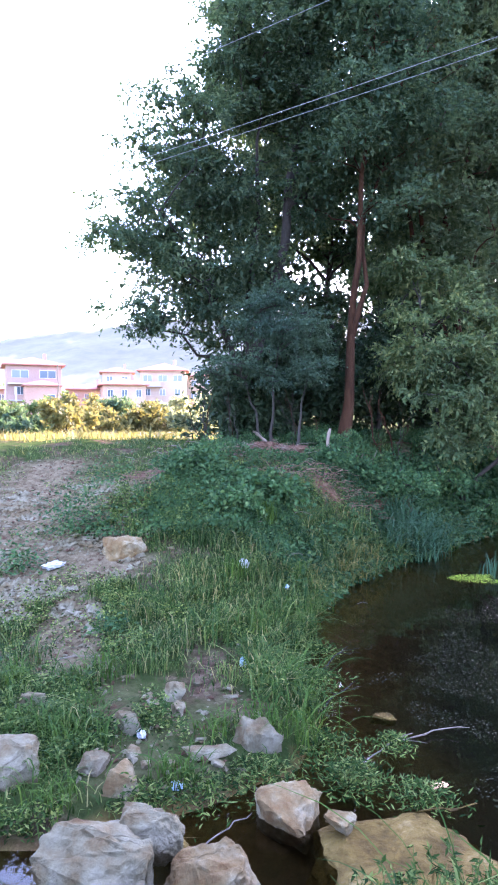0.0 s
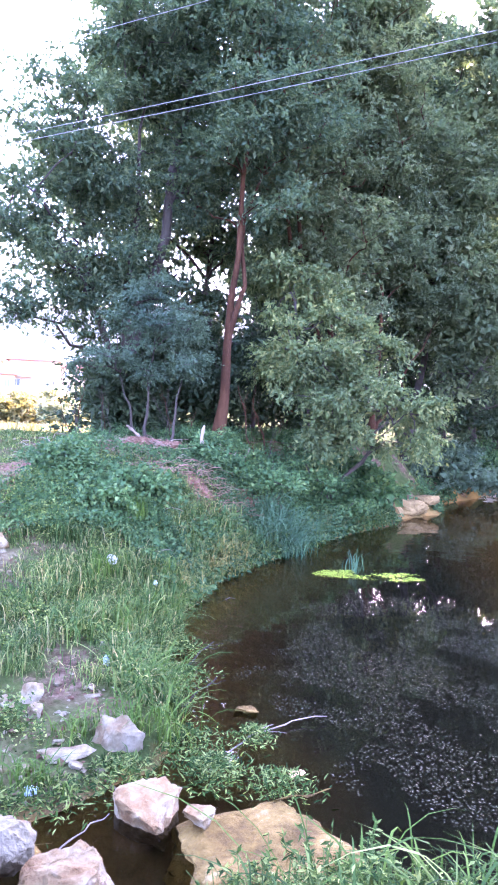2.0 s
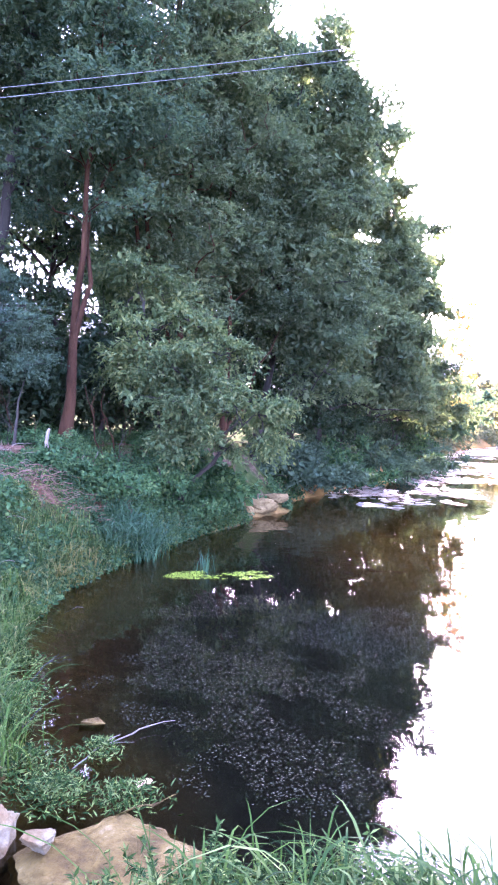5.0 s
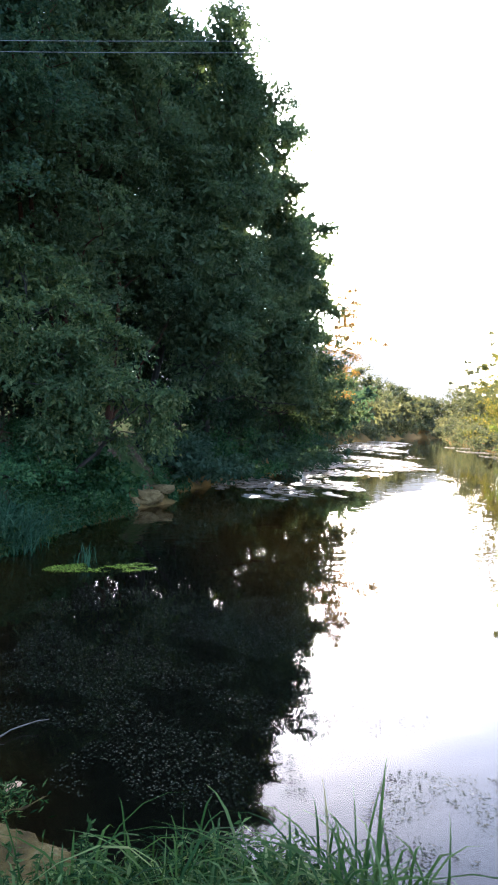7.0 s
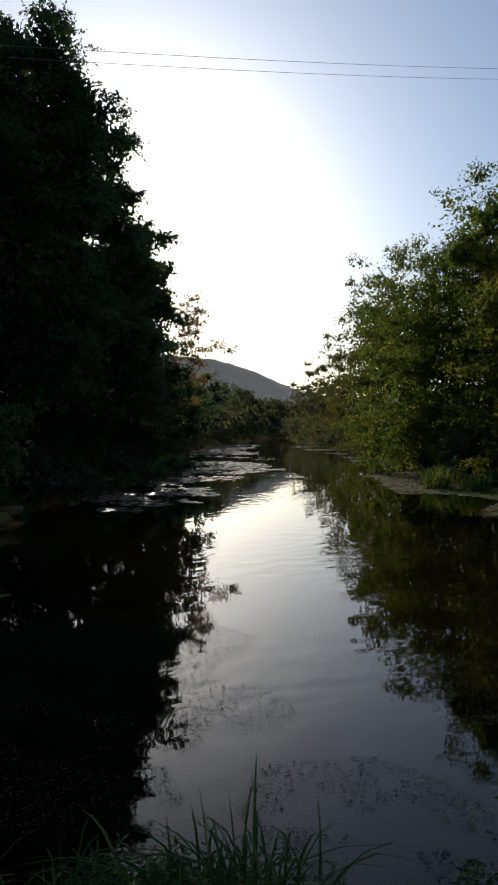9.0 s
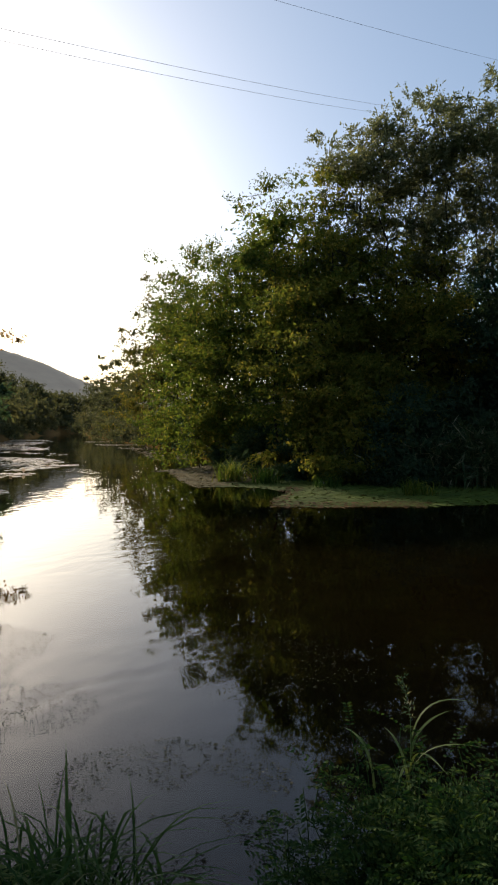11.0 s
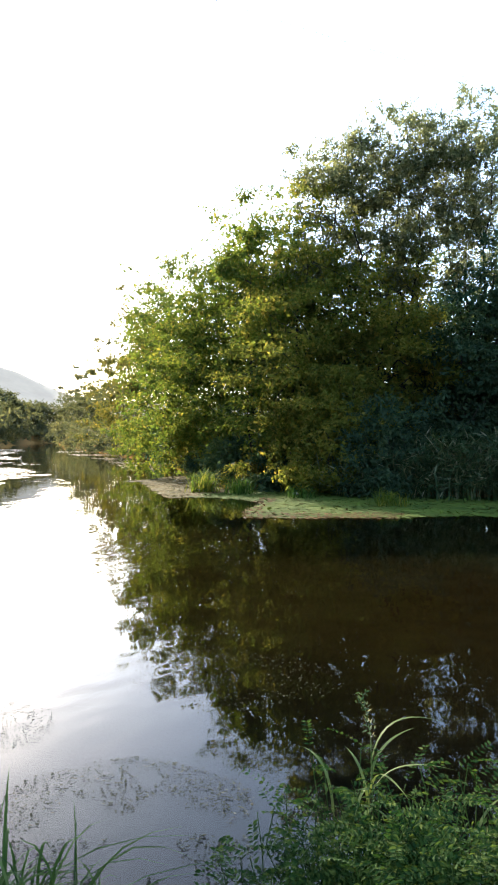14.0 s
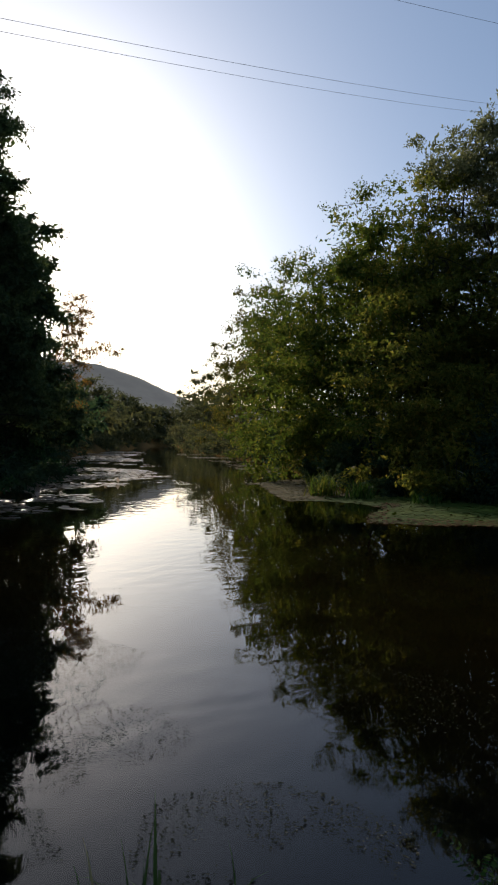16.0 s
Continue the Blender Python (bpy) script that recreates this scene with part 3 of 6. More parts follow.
tree("blue-green elder bush under the tall trees", 0.5, 14.1,
     [(0.15, -0.2, 2.5, 0.95, 0.8, 0.6), (-0.75, -0.1, 1.75, 0.6, 0.6, 0.45), (0.85, 0, 1.6, 0.55, 0.6, 0.5), (0.0, 0, 3.0, 0.6, 0.6, 0.45), (0.1, -0.1, 1.6, 0.9, 0.6, 0.3)],
     230, 110, 0.06, M_LEAF_BLUE, seed=13, pad=0.36, flat=0.32, layer=0.3, bulk=1.3, spread=0.26, gaps=0.25, droop=0.35, limbs=9, trunk=0.04, name="bush", group=NEAR, barkmat=M_BARK,
     stems=[((0, 0, 0), (0.1, 0, 2.4)), ((0.5, 0, 0), (0.8, 0, 1.8)), ((-0.15, 0, 0), (-0.6, 0, 1.6))])
tree("light green overhanging bush at the bank's edge", 4.7, 15.4,
     [(-0.3, 0, 3.4, 1.2, 1.1, 1.0), (0.4, -0.5, 2.4, 1.3, 1.0, 0.9), (1.6, -0.8, 1.9, 1.1, 0.8, 0.7), (-0.5, 0.3, 4.9, 1.0, 1.1, 1.0), (0.3, -0.6, 1.3, 0.9, 0.7, 0.6), (0.9, 0.3, 3.6, 1.0, 0.9, 0.9), (2.4, -0.9, 1.35, 0.7, 0.6, 0.35)],
     360, 100, 0.11, M_LEAF_MID, seed=14, pad=0.42, spread=0.36, gaps=0.3, droop=0.5, limbs=18, trunk=0.06, name="bush", group=NEAR,
     stems=[((0, 0, 0), (-0.8, 0, 4.6)), ((0.2, 0, 0), (1.6, -0.8, 1.9)), ((0.6, 0.3, 0.2), (2.7, 0.9, 2.7))])
tree("tall ash-like tree with many upright stems", 5.4, 18.4,
     [(-0.6, 0, 8, 2.4, 2.0, 3.2), (0.4, 0.4, 11.4, 2.2, 2.0, 2.6), (0.2, 0, 4.8, 2.2, 1.8, 2.0), (-1.8, 0, 12.0, 1.8, 1.6, 2.2), (0.6, 0.3, 14.0, 1.6, 1.6, 1.6), (1.8, 0.6, 13.0, 1.8, 1.6, 2.2), (2.0, 0.8, 9.4, 1.8, 1.6, 2.4)],
     780, 90, 0.115, M_LEAF_ASH, M_BARK_RED, 0.12, core=24, bulk=1.7, seed=15, pad=0.7, spread=0.45, gaps=0.18, limbs=24, group=NEAR,
     stems=[((0, 0, 0), (-0.9, 0, 12)), ((0.3, 0, 0), (0.6, 0.3, 13)), ((-0.4, 0.2, 0), (-1.9, 0, 12))])
tree("tall dark tree leaning over the river", 9.7, 21.9,
     [(1.1, -1.1, 7.6, 2.5, 2.2, 3.2), (1.7, -0.9, 11.2, 2.1, 1.9, 2.4), (1.9, -1.5, 4.4, 2.6, 2, 2.2), (2.1, -0.9, 14.2, 1.6, 1.4, 1.8), (3.3, -1.1, 9.8, 1.6, 1.5, 2.2), (3, -1.3, 12.4, 1.4, 1.3, 1.5)],
     660, 90, 0.135, M_LEAF_ASH, core=34, bulk=1.8, seed=16, pad=0.75, spread=0.47, gaps=0.0, limbs=20, group=NEAR,
     stems=[((0, 0, 0), (1.4, -0.6, 14)), ((-0.2, -0.5, 0.2), (1.6, -2.4, 3.4), 0.45)])
tree("dense dark riverside tree", 15.0, 26.6,
     [(1.4, -1, 7, 2.7, 2.4, 3.4), (2, -1, 11, 2, 1.9, 2.6), (2.4, -1.6, 3.4, 2.8, 2.2, 2.4), (2.1, -0.8, 13.8, 1.6, 1.4, 1.9), (3.7, -1, 8.6, 1.9, 1.6, 2.6)],
     540, 80, 0.16, M_LEAF_ASH, core=30, bulk=1.9, seed=17, pad=0.8, spread=0.5, gaps=0.1, limbs=16, group=NEAR)
tree("dense dark riverside tree", 21.2, 32.6,
     [(1.7, -0.85, 6, 3, 2.6, 3.4), (1.9, -0.85, 9.6, 2.1, 2, 2.6), (2.7, -1.65, 3, 3, 2.2, 2.2), (3.5, -0.85, 8.6, 1.7, 1.5, 2.2), (2.3, -0.65, 11.8, 1.5, 1.4, 1.8)],
     440, 70, 0.2, M_LEAF_ASH, core=28, bulk=1.9, seed=18, pad=0.9, spread=0.55, gaps=0.1, limbs=14, group=NEAR)
tree("thin sunlit tree with golden leaves", 28.0, 38.6,
     [(2.6, -2.8, 9.6, 1.6, 1.5, 1.9), (4.2, -3.2, 7, 1.4, 1.3, 1.1), (2.4, -2.6, 6.6, 1.8, 1.4, 1.8), (2.6, -2.2, 4, 1.8, 1.4, 1.6)],
     190, 54, 0.15, M_LEAF_GOLD, core=1, seed=19, spread=0.5, gaps=0.5, limbs=24, trunk=0.09, group=NEAR)
tree("broad dark tree filling in behind the others", 2.6, 19.6,
     [(-0.4, 0, 6.4, 2.6, 1.8, 2.4), (0.4, 0, 9.8, 2.6, 1.8, 2.4), (-2.0, 0, 10.4, 2.0, 1.6, 2.0), (-2.4, -0.4, 6.4, 1.5, 1.4, 1.9), (-2.7, -0.2, 4.4, 1.3, 1.2, 1.2)],
     460, 80, 0.14, M_LEAF_DARK, core=24, bulk=1.8, seed=28, spread=0.5, gaps=0.3, limbs=18, group=NEAR)
tree("slim tall tree beside the leaning ones", 7.7, 20.0,
     [(0, 0, 6.4, 1.6, 1.4, 2.4), (0.2, 0, 10, 1.7, 1.5, 2.4), (0, 0.2, 12.8, 1.5, 1.4, 1.8), (0.3, 0, 15.0, 1.4, 1.3, 1.7)],
     360, 90, 0.13, M_LEAF_ASH, M_BARK_RED, 0.11, core=34, bulk=1.9, seed=29, spread=0.45, gaps=0.0, limbs=14, group=NEAR, stems=[((0, 0, 0), (0.2, 0, 13)), ((0.1, 0, 0.3), (2.0, -0.4, 4.2), 0.6)])
for i, (x, y, h, w) in enumerate([(8.6, 24.4, 17.5, 2.6), (11.2, 24.8, 18.3, 2.4), (5.8, 21.6, 14.0, 2.2), (13.3, 26.2, 18.0, 2.0), (15.6, 28.4, 16.0, 1.8)]):
    tree("tall dark tree standing behind the riverside trees", x, y, [(0, 0, h * 0.82, w * 0.8, w * 0.8, h * 0.17), (0.2, 0, h * 0.6, w, w, h * 0.2), (-0.2, 0, h * 0.38, w, w, h * 0.18)],
         320, 46, 0.19, M_LEAF_DARK, core=36, bulk=2.0, seed=170 + i, spread=0.5, limbs=10, trunk=0.14, group=NEAR, pad=0.8, twigs=6, fine=False)
# the thicket under and behind the trees, its leaf colour darkened for shade
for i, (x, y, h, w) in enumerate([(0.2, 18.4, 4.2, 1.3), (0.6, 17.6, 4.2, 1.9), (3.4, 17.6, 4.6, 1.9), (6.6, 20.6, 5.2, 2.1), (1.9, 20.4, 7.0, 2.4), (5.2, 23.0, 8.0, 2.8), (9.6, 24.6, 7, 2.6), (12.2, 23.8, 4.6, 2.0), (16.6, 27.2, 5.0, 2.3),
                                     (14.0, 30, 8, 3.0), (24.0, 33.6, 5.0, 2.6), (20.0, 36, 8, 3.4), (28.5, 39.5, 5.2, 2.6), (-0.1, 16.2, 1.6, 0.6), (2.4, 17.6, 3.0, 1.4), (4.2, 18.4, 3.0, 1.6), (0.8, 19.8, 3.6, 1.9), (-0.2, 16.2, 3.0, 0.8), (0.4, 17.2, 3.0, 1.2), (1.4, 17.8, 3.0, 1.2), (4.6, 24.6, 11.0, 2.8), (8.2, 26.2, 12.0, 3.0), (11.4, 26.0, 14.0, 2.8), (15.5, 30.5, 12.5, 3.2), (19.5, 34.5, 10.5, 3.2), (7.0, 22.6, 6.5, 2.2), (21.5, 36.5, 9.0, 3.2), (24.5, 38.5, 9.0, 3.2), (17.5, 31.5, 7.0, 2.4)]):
    tree("tangled thicket with shade-dark leaves under the tall trees", x, y, [(0, 0, h * 0.55, w, w * 0.9, h * 0.45), (-w * 0.4, -w * 0.3, h * 0.3, w * 0.8, w * 0.7, h * 0.3), (w * 0.5, 0, h * 0.35, w * 0.7, w * 0.7, h * 0.35)],
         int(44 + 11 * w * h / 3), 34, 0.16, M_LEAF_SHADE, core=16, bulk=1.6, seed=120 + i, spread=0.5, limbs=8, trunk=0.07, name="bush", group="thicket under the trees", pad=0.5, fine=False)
# leafy mounds along the water's edge
for i, (x, y, h, w) in enumerate([(2.7, 13.5, 0.5, 0.6), (3.3, 14.3, 0.8, 0.7), (3.9, 14.9, 1.1, 0.8), (-0.9, 11.1, 0.5, 0.6), (-0.2, 11.0, 0.55, 0.6), (0.4, 10.9, 0.45, 0.6), (-0.4, 10.3, 0.4, 0.5), (1.9, 13.1, 0.5, 0.5), (5.0, 15.3, 1.0, 0.8), (6.1, 16.6, 1.3, 0.9), (10.6, 22.0, 1.7, 1.5), (12.6, 23.2, 1.8, 1.5), (15.4, 25.4, 2.0, 1.7), (18.6, 27.8, 2.2, 1.9), (22.4, 31.2, 2.4, 2.0), (26.0, 35.0, 2.4, 2.2), (30.5, 39.6, 2.6, 2.4)]):
    tree("low ivy-covered mound trailing to the water", x, y, [(0, 0, h * 0.45, w, w * 0.8, h * 0.5), (w * 0.7, -w * 0.5, h * 0.15, w * 0.8, w * 0.6, h * 0.35)],
         int(40 + 24 * w), 63, 0.075 if i < 9 else 0.14, M_LEAF_BLUE if i % 3 and i > 8 else M_BRAMBLE, seed=140 + i, bulk=1.7 if i > 8 else 1.0, spread=0.33 if i > 8 else 0.22, limbs=5, trunk=0.03, name="bush", group="leafy mounds along the bank", width=0.7, pad=0.3 * w, fine=False)
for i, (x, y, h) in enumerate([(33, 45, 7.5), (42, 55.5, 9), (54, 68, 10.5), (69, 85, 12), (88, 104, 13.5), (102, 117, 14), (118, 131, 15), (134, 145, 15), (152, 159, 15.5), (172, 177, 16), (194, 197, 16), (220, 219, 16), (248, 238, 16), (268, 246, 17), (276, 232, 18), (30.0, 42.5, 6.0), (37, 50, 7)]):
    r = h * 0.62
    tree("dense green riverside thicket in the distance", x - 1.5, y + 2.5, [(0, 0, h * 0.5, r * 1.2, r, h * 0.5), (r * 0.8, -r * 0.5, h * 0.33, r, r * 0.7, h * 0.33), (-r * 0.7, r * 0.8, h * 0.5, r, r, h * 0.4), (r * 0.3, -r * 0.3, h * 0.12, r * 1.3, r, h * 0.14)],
         110, 30, 0.25 + 0.032 * h, M_LEAF_FAR_HAZE if y > 75 else M_LEAF_DARK, core=14, bulk=2.2, seed=30 + i, spread=h * 0.09, limbs=5, group="far thickets along the river", pad=0.17 * h, fine=False)

# ---- far bank ----
FAR = "trees and bushes of the far bank"
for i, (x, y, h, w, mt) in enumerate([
        (41.23, 21.05, 17.6, 3.8, M_LEAF_LIT), (38.19, 17.36, 17.6, 3.69, M_LEAF_LIT), (32.77, 11.93, 15.2, 3.25, M_LEAF_SUN_PALE), (40.4, 23, 16.8, 4.0, M_LEAF_LIT), (62.7, 38.8, 23.5, 6.0, M_LEAF_LIT),
        (75, 48.7, 23.5, 7, M_LEAF_WARM), (34.29, 8.25, 10.55, 3.25, M_LEAF_SUN_PALE), (34.72, 2.6, 11.0, 3.47, M_LEAF_DARK), (35.37, -2.82, 11.0, 3.69, M_LEAF_DARK), (36.35, -8.68, 9.14, 3.69, M_LEAF_DARK), (40.14, 6.51, 12.6, 4.88, M_LEAF_DARK), (40.69, 14.11, 11.85, 4.88, M_LEAF_MID), (40.14, -4.34, 10.77, 4.88, M_LEAF_DARK), (38.52, 10.31, 8.59, 3.91, M_LEAF_DARK), (38.52, 3.91, 8.59, 3.91, M_LEAF_DARK), (39.06, -1.08, 8.59, 3.91, M_LEAF_DARK), (38.52, -7.59, 8.59, 3.91, M_LEAF_DARK), (30.81, 9.77, 5.99, 2.17, M_LEAF_SUN_PALE), (30.71, 7.16, 4.47, 1.84, M_LEAF_DARK), (34.4, 13.4, 16.0, 3.0, M_LEAF_LIT),
        (82, 54.3, 22.5, 7.6, M_LEAF_FAR_HAZE), (93, 63, 23, 7.5, M_LEAF_WARM), (112, 80, 22, 7, M_LEAF_WARM), (139, 105, 18, 7, M_LEAF_FAR_HAZE), (172, 136, 17, 8, M_LEAF_FAR_HAZE), (206, 168, 26, 10, M_LEAF_FAR_HAZE), (41.8, 1.6, 12.6, 4.2, M_LEAF_DARK), (43.2, 8.0, 13.0, 4.4, M_LEAF_DARK), (42.4, -3.2, 12.0, 4.0, M_LEAF_DARK)]):
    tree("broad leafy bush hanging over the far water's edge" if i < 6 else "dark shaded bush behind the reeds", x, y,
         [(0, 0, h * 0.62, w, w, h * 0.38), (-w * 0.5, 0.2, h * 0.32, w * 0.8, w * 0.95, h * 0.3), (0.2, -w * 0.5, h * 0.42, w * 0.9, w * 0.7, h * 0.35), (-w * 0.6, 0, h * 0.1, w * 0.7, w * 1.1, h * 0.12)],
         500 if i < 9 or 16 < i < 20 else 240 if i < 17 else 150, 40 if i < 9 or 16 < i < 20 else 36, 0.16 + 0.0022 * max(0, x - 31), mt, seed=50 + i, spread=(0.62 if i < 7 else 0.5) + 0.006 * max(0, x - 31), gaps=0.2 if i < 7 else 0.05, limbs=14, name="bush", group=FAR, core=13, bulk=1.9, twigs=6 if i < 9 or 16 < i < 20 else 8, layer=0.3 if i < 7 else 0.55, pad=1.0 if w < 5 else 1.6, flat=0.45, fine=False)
for i, (x, y, h, w, mt) in enumerate([(34.94, 10.4, 17.4, 2.8, M_LEAF_OLIVE), (35.8, 7.3, 18.2, 2.6, M_LEAF_OLIVE), (36.24, 4.01, 18.4, 2.9, M_LEAF_OLIVE), (37.43, -0.11, 15.97, 2.2, M_LEAF_OLIVE)]):
    tree("tall willow with feathery crown and bare lower stems", x, y, [(0, 0, h * 0.84, w, w, h * 0.15), (0.3, -0.4, h * 0.66, w * 0.95, w * 0.95, h * 0.13), (-0.2, 0.5, h * 0.52, w * 0.8, w * 0.9, h * 0.1)],
         480, 62, 0.165, mt, seed=70 + i, spread=0.5, width=0.46, gaps=0.12, core=9, bulk=1.6, pad=0.85, flat=0.7, twigs=6, fine=False, droop=0.1, limbs=24, group=FAR, trunk=0.13,
         stems=[((0, 0, 0), (0.2, 0.4, h * 0.94)), ((0.1, 0.2, 1), (-0.5, -1.2, h * 0.88)), ((0, 0, 1), (0.2, 1.4, h * 0.82))])
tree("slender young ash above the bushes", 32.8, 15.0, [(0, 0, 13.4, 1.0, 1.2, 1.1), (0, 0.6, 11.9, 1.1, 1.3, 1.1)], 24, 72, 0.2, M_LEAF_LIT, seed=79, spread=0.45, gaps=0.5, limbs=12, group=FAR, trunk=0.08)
tree("tall poplar turning yellow at the far bank", 30.6, -3.0, [(0, 0, 9.2, 1.6, 2.1, 3.2), (0, 0.1, 14, 1.4, 1.7, 3.6), (-0.6, 0.8, 4.8, 1.8, 2.4, 1.8), (0, -1.8, 12, 1.6, 1.8, 6), (0, 0.3, 18.6, 0.8, 0.8, 2.4), (0, -0.9, 19.4, 0.9, 0.9, 2.2), (-0.3, 1.9, 9.6, 1.3, 1.4, 2.0), (-0.5, 2.4, 6.4, 1.4, 1.6, 1.5)],
     800, 46, 0.17, M_LEAF_POPLAR, seed=80, spread=0.42, gaps=0.25, limbs=26, pad=0.55, flat=1.0, twigs=6, core=9, group=FAR, trunk=0.17)

# low thicket behind the reeds, in the same shade-darkened leaf colour
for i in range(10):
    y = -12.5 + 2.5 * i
    tree("low thicket with shade-dark leaves filling the far bank", 37.4 + 0.5 * math.sin(2.3 * i), y, [(0, 0, 3.6, 1.7, 1.8, 3.0), (-0.6, 0.3, 1.4, 1.6, 1.7, 1.4)], 110, 36, 0.19, M_LEAF_SHADE,
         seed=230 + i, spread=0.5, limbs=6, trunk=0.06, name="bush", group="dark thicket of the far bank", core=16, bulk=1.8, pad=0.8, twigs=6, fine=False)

# ---- reeds and mats at the far bank ----
rng = np.random.RandomState(21)
for i, (x, y, r, h, n) in enumerate([(29.67, 8.17, 1.26, 1.87, 150), (29.67, 6.02, 1.26, 2.42, 170), (29.78, 3.87, 1.26, 2.97, 190), (29.99, 1.5, 1.26, 3.19, 200), (30.31, -0.86, 1.26, 2.53, 180), (30.53, -3.22, 1.26, 2.2, 160), (30.75, -5.59, 1.26, 2.42, 160), (30.64, 4.94, 1.26, 3.52, 150), (30.96, 2.15, 1.26, 3.74, 150)]):
    root = thing("reed_clump", x, y, 0, "tall grey-green reed clump at the far water's edge", "reeds", "reeds of the far bank")
    h *= 0.86
    n = int(n * 0.6)
    q = rng.normal(size=(n, 2)) * r * np.array([0.4, 0.6])
    zz = np.maximum(ground_z(x + q[:, 0], y + q[:, 1]), 0) - 0.02
    hh = h * rng.uniform(0.2, 1.0, n) ** 0.8
    v, f = arching(rng, np.stack([q[:, 0], q[:, 1], zz], 1), rng.uniform(0, 6.283, n), hh, hh * rng.uniform(0.3, 1.5, n), rng.uniform(0.02, 0.04, n), 7)
    k = n * 9
    b = np.stack([rng.normal(size=k) * r * 0.45, rng.normal(size=k) * r * 0.7, h * rng.uniform(0.15, 0.9, k)], 1)
    w = rng.normal(size=(k, 3)) * np.array([1, 1, 0.7]) + np.array([-0.4, 0, 0.3])
    lv = leaf_verts(rng, b, w, 0.66, 0.09)
    lf = (np.arange(k)[:, None] * 4 + np.array([0, 1, 2, 3])[None]).reshape(-1) + len(v)
    v, f = np.concatenate([v, lv]), np.concatenate([f, lf])
    tagged(part("foliage", mesh_of("foliage", v, f, np.full(len(f) // 4, 4), M_REED, True), root), kind="stuff")
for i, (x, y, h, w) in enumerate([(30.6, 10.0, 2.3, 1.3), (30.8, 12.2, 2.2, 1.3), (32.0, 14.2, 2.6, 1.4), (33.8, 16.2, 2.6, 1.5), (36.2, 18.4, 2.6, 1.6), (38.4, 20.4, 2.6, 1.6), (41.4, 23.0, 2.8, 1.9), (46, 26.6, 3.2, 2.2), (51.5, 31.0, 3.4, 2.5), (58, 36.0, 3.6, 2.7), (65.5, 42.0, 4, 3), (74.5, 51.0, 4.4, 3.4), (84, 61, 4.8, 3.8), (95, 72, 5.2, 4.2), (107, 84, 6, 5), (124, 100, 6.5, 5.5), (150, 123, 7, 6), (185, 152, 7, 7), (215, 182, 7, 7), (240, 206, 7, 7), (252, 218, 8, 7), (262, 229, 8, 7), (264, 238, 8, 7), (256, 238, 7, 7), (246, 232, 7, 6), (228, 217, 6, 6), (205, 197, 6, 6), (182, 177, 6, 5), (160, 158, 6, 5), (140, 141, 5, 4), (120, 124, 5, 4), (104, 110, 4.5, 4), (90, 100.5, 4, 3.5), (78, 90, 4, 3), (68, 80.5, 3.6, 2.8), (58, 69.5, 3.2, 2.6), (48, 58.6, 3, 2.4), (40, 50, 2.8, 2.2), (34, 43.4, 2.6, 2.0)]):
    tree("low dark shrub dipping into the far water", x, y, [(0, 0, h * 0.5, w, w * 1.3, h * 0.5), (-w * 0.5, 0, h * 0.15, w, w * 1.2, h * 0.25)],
         50, 56 if x < 40 else 24, 0.18 + 0.002 * (x - 27), M_LEAF_FAR_HAZE if x > 70 or y > x else (M_LEAF_MID, M_LEAF_DARK, M_LEAF_WARM, M_LEAF_DARK)[i % 4], bulk=2.4, seed=900 + i, spread=0.4 + 0.008 * (x - 27), limbs=6, trunk=0.04, name="bush", group="low shrubs of the far bank", pad=0.3 * w, fine=False)
for i, (x, y, h, n) in enumerate([(25.62, 5.67, 0.7, 120), (26.57, -0.63, 0.9, 110), (25.41, -4.2, 0.9, 140), (27.93, 13.23, 0.9, 160), (28.35, 15.33, 1.1, 200), (27.3, 9.87, 0.6, 90)]):
    q = rng.normal(size=(n, 2)) * 0.32
    me = blades("grass_tussock", rng, q[:, 0], q[:, 1], h, 0.04, M_LEAF_LIT if i in (0, 4) else M_GRASS_LUSH, 1.1, z=np.full(n, -0.02))
    ob = tagged(new("grass_tussock", me), "yellowish grass tussock on the weed mat", "grass tussock", "tussocks of the far bank", "stuff")
    ob.location = (x, y, 0)

def mat_of_weed(name, label, rng, material, n, size, inside, x0, x1, y0, y1, z=0.006):
    x, y = scatter(rng, n, x0, x1, y0, y1, inside)
    b = np.stack([x, y, np.full(len(x), z) + rng.uniform(0, 0.012, len(x))], 1)
    w = rng.normal(size=b.shape) * np.array([1, 1, 0.04])
    f, s_ = leaf_faces(len(b))
    way = w / np.linalg.norm(w, axis=1, keepdims=True)
    side = np.stack([-way[:, 1], way[:, 0], 0 * way[:, 2]], 1)
    L = (size * rng.uniform(0.5, 1.3, len(b)))[:, None]
    v = np.stack([b, b + way * L * 0.5 + side * L * 0.35, b + way * L, b + way * L * 0.5 - side * L * 0.35], 1).reshape(-1, 3)
    return tagged(new(name, mesh_of(name, v, f, s_, material)), label, "water weed", kind="stuff")


M_ALGAE = leaf_mat("algae_green", [(0, (0.07, 0.13, 0.015)), (0.7, (0.14, 0.23, 0.025)), (1, (0.22, 0.3, 0.04))], 0.1, 0.9, dull=0.0)
M_DUCKWEED = leaf_mat("duckweed", [(0, (0.06, 0.11, 0.018)), (1, (0.085, 0.135, 0.025))], 0.1, 0.95, 0.6, 0.0)
M_TAN_WEED = leaf_mat("tan_dried_weed", [(0, (0.085, 0.08, 0.03)), (1, (0.15, 0.14, 0.06))], 0.1, 0.95, 0.6, 0.0)
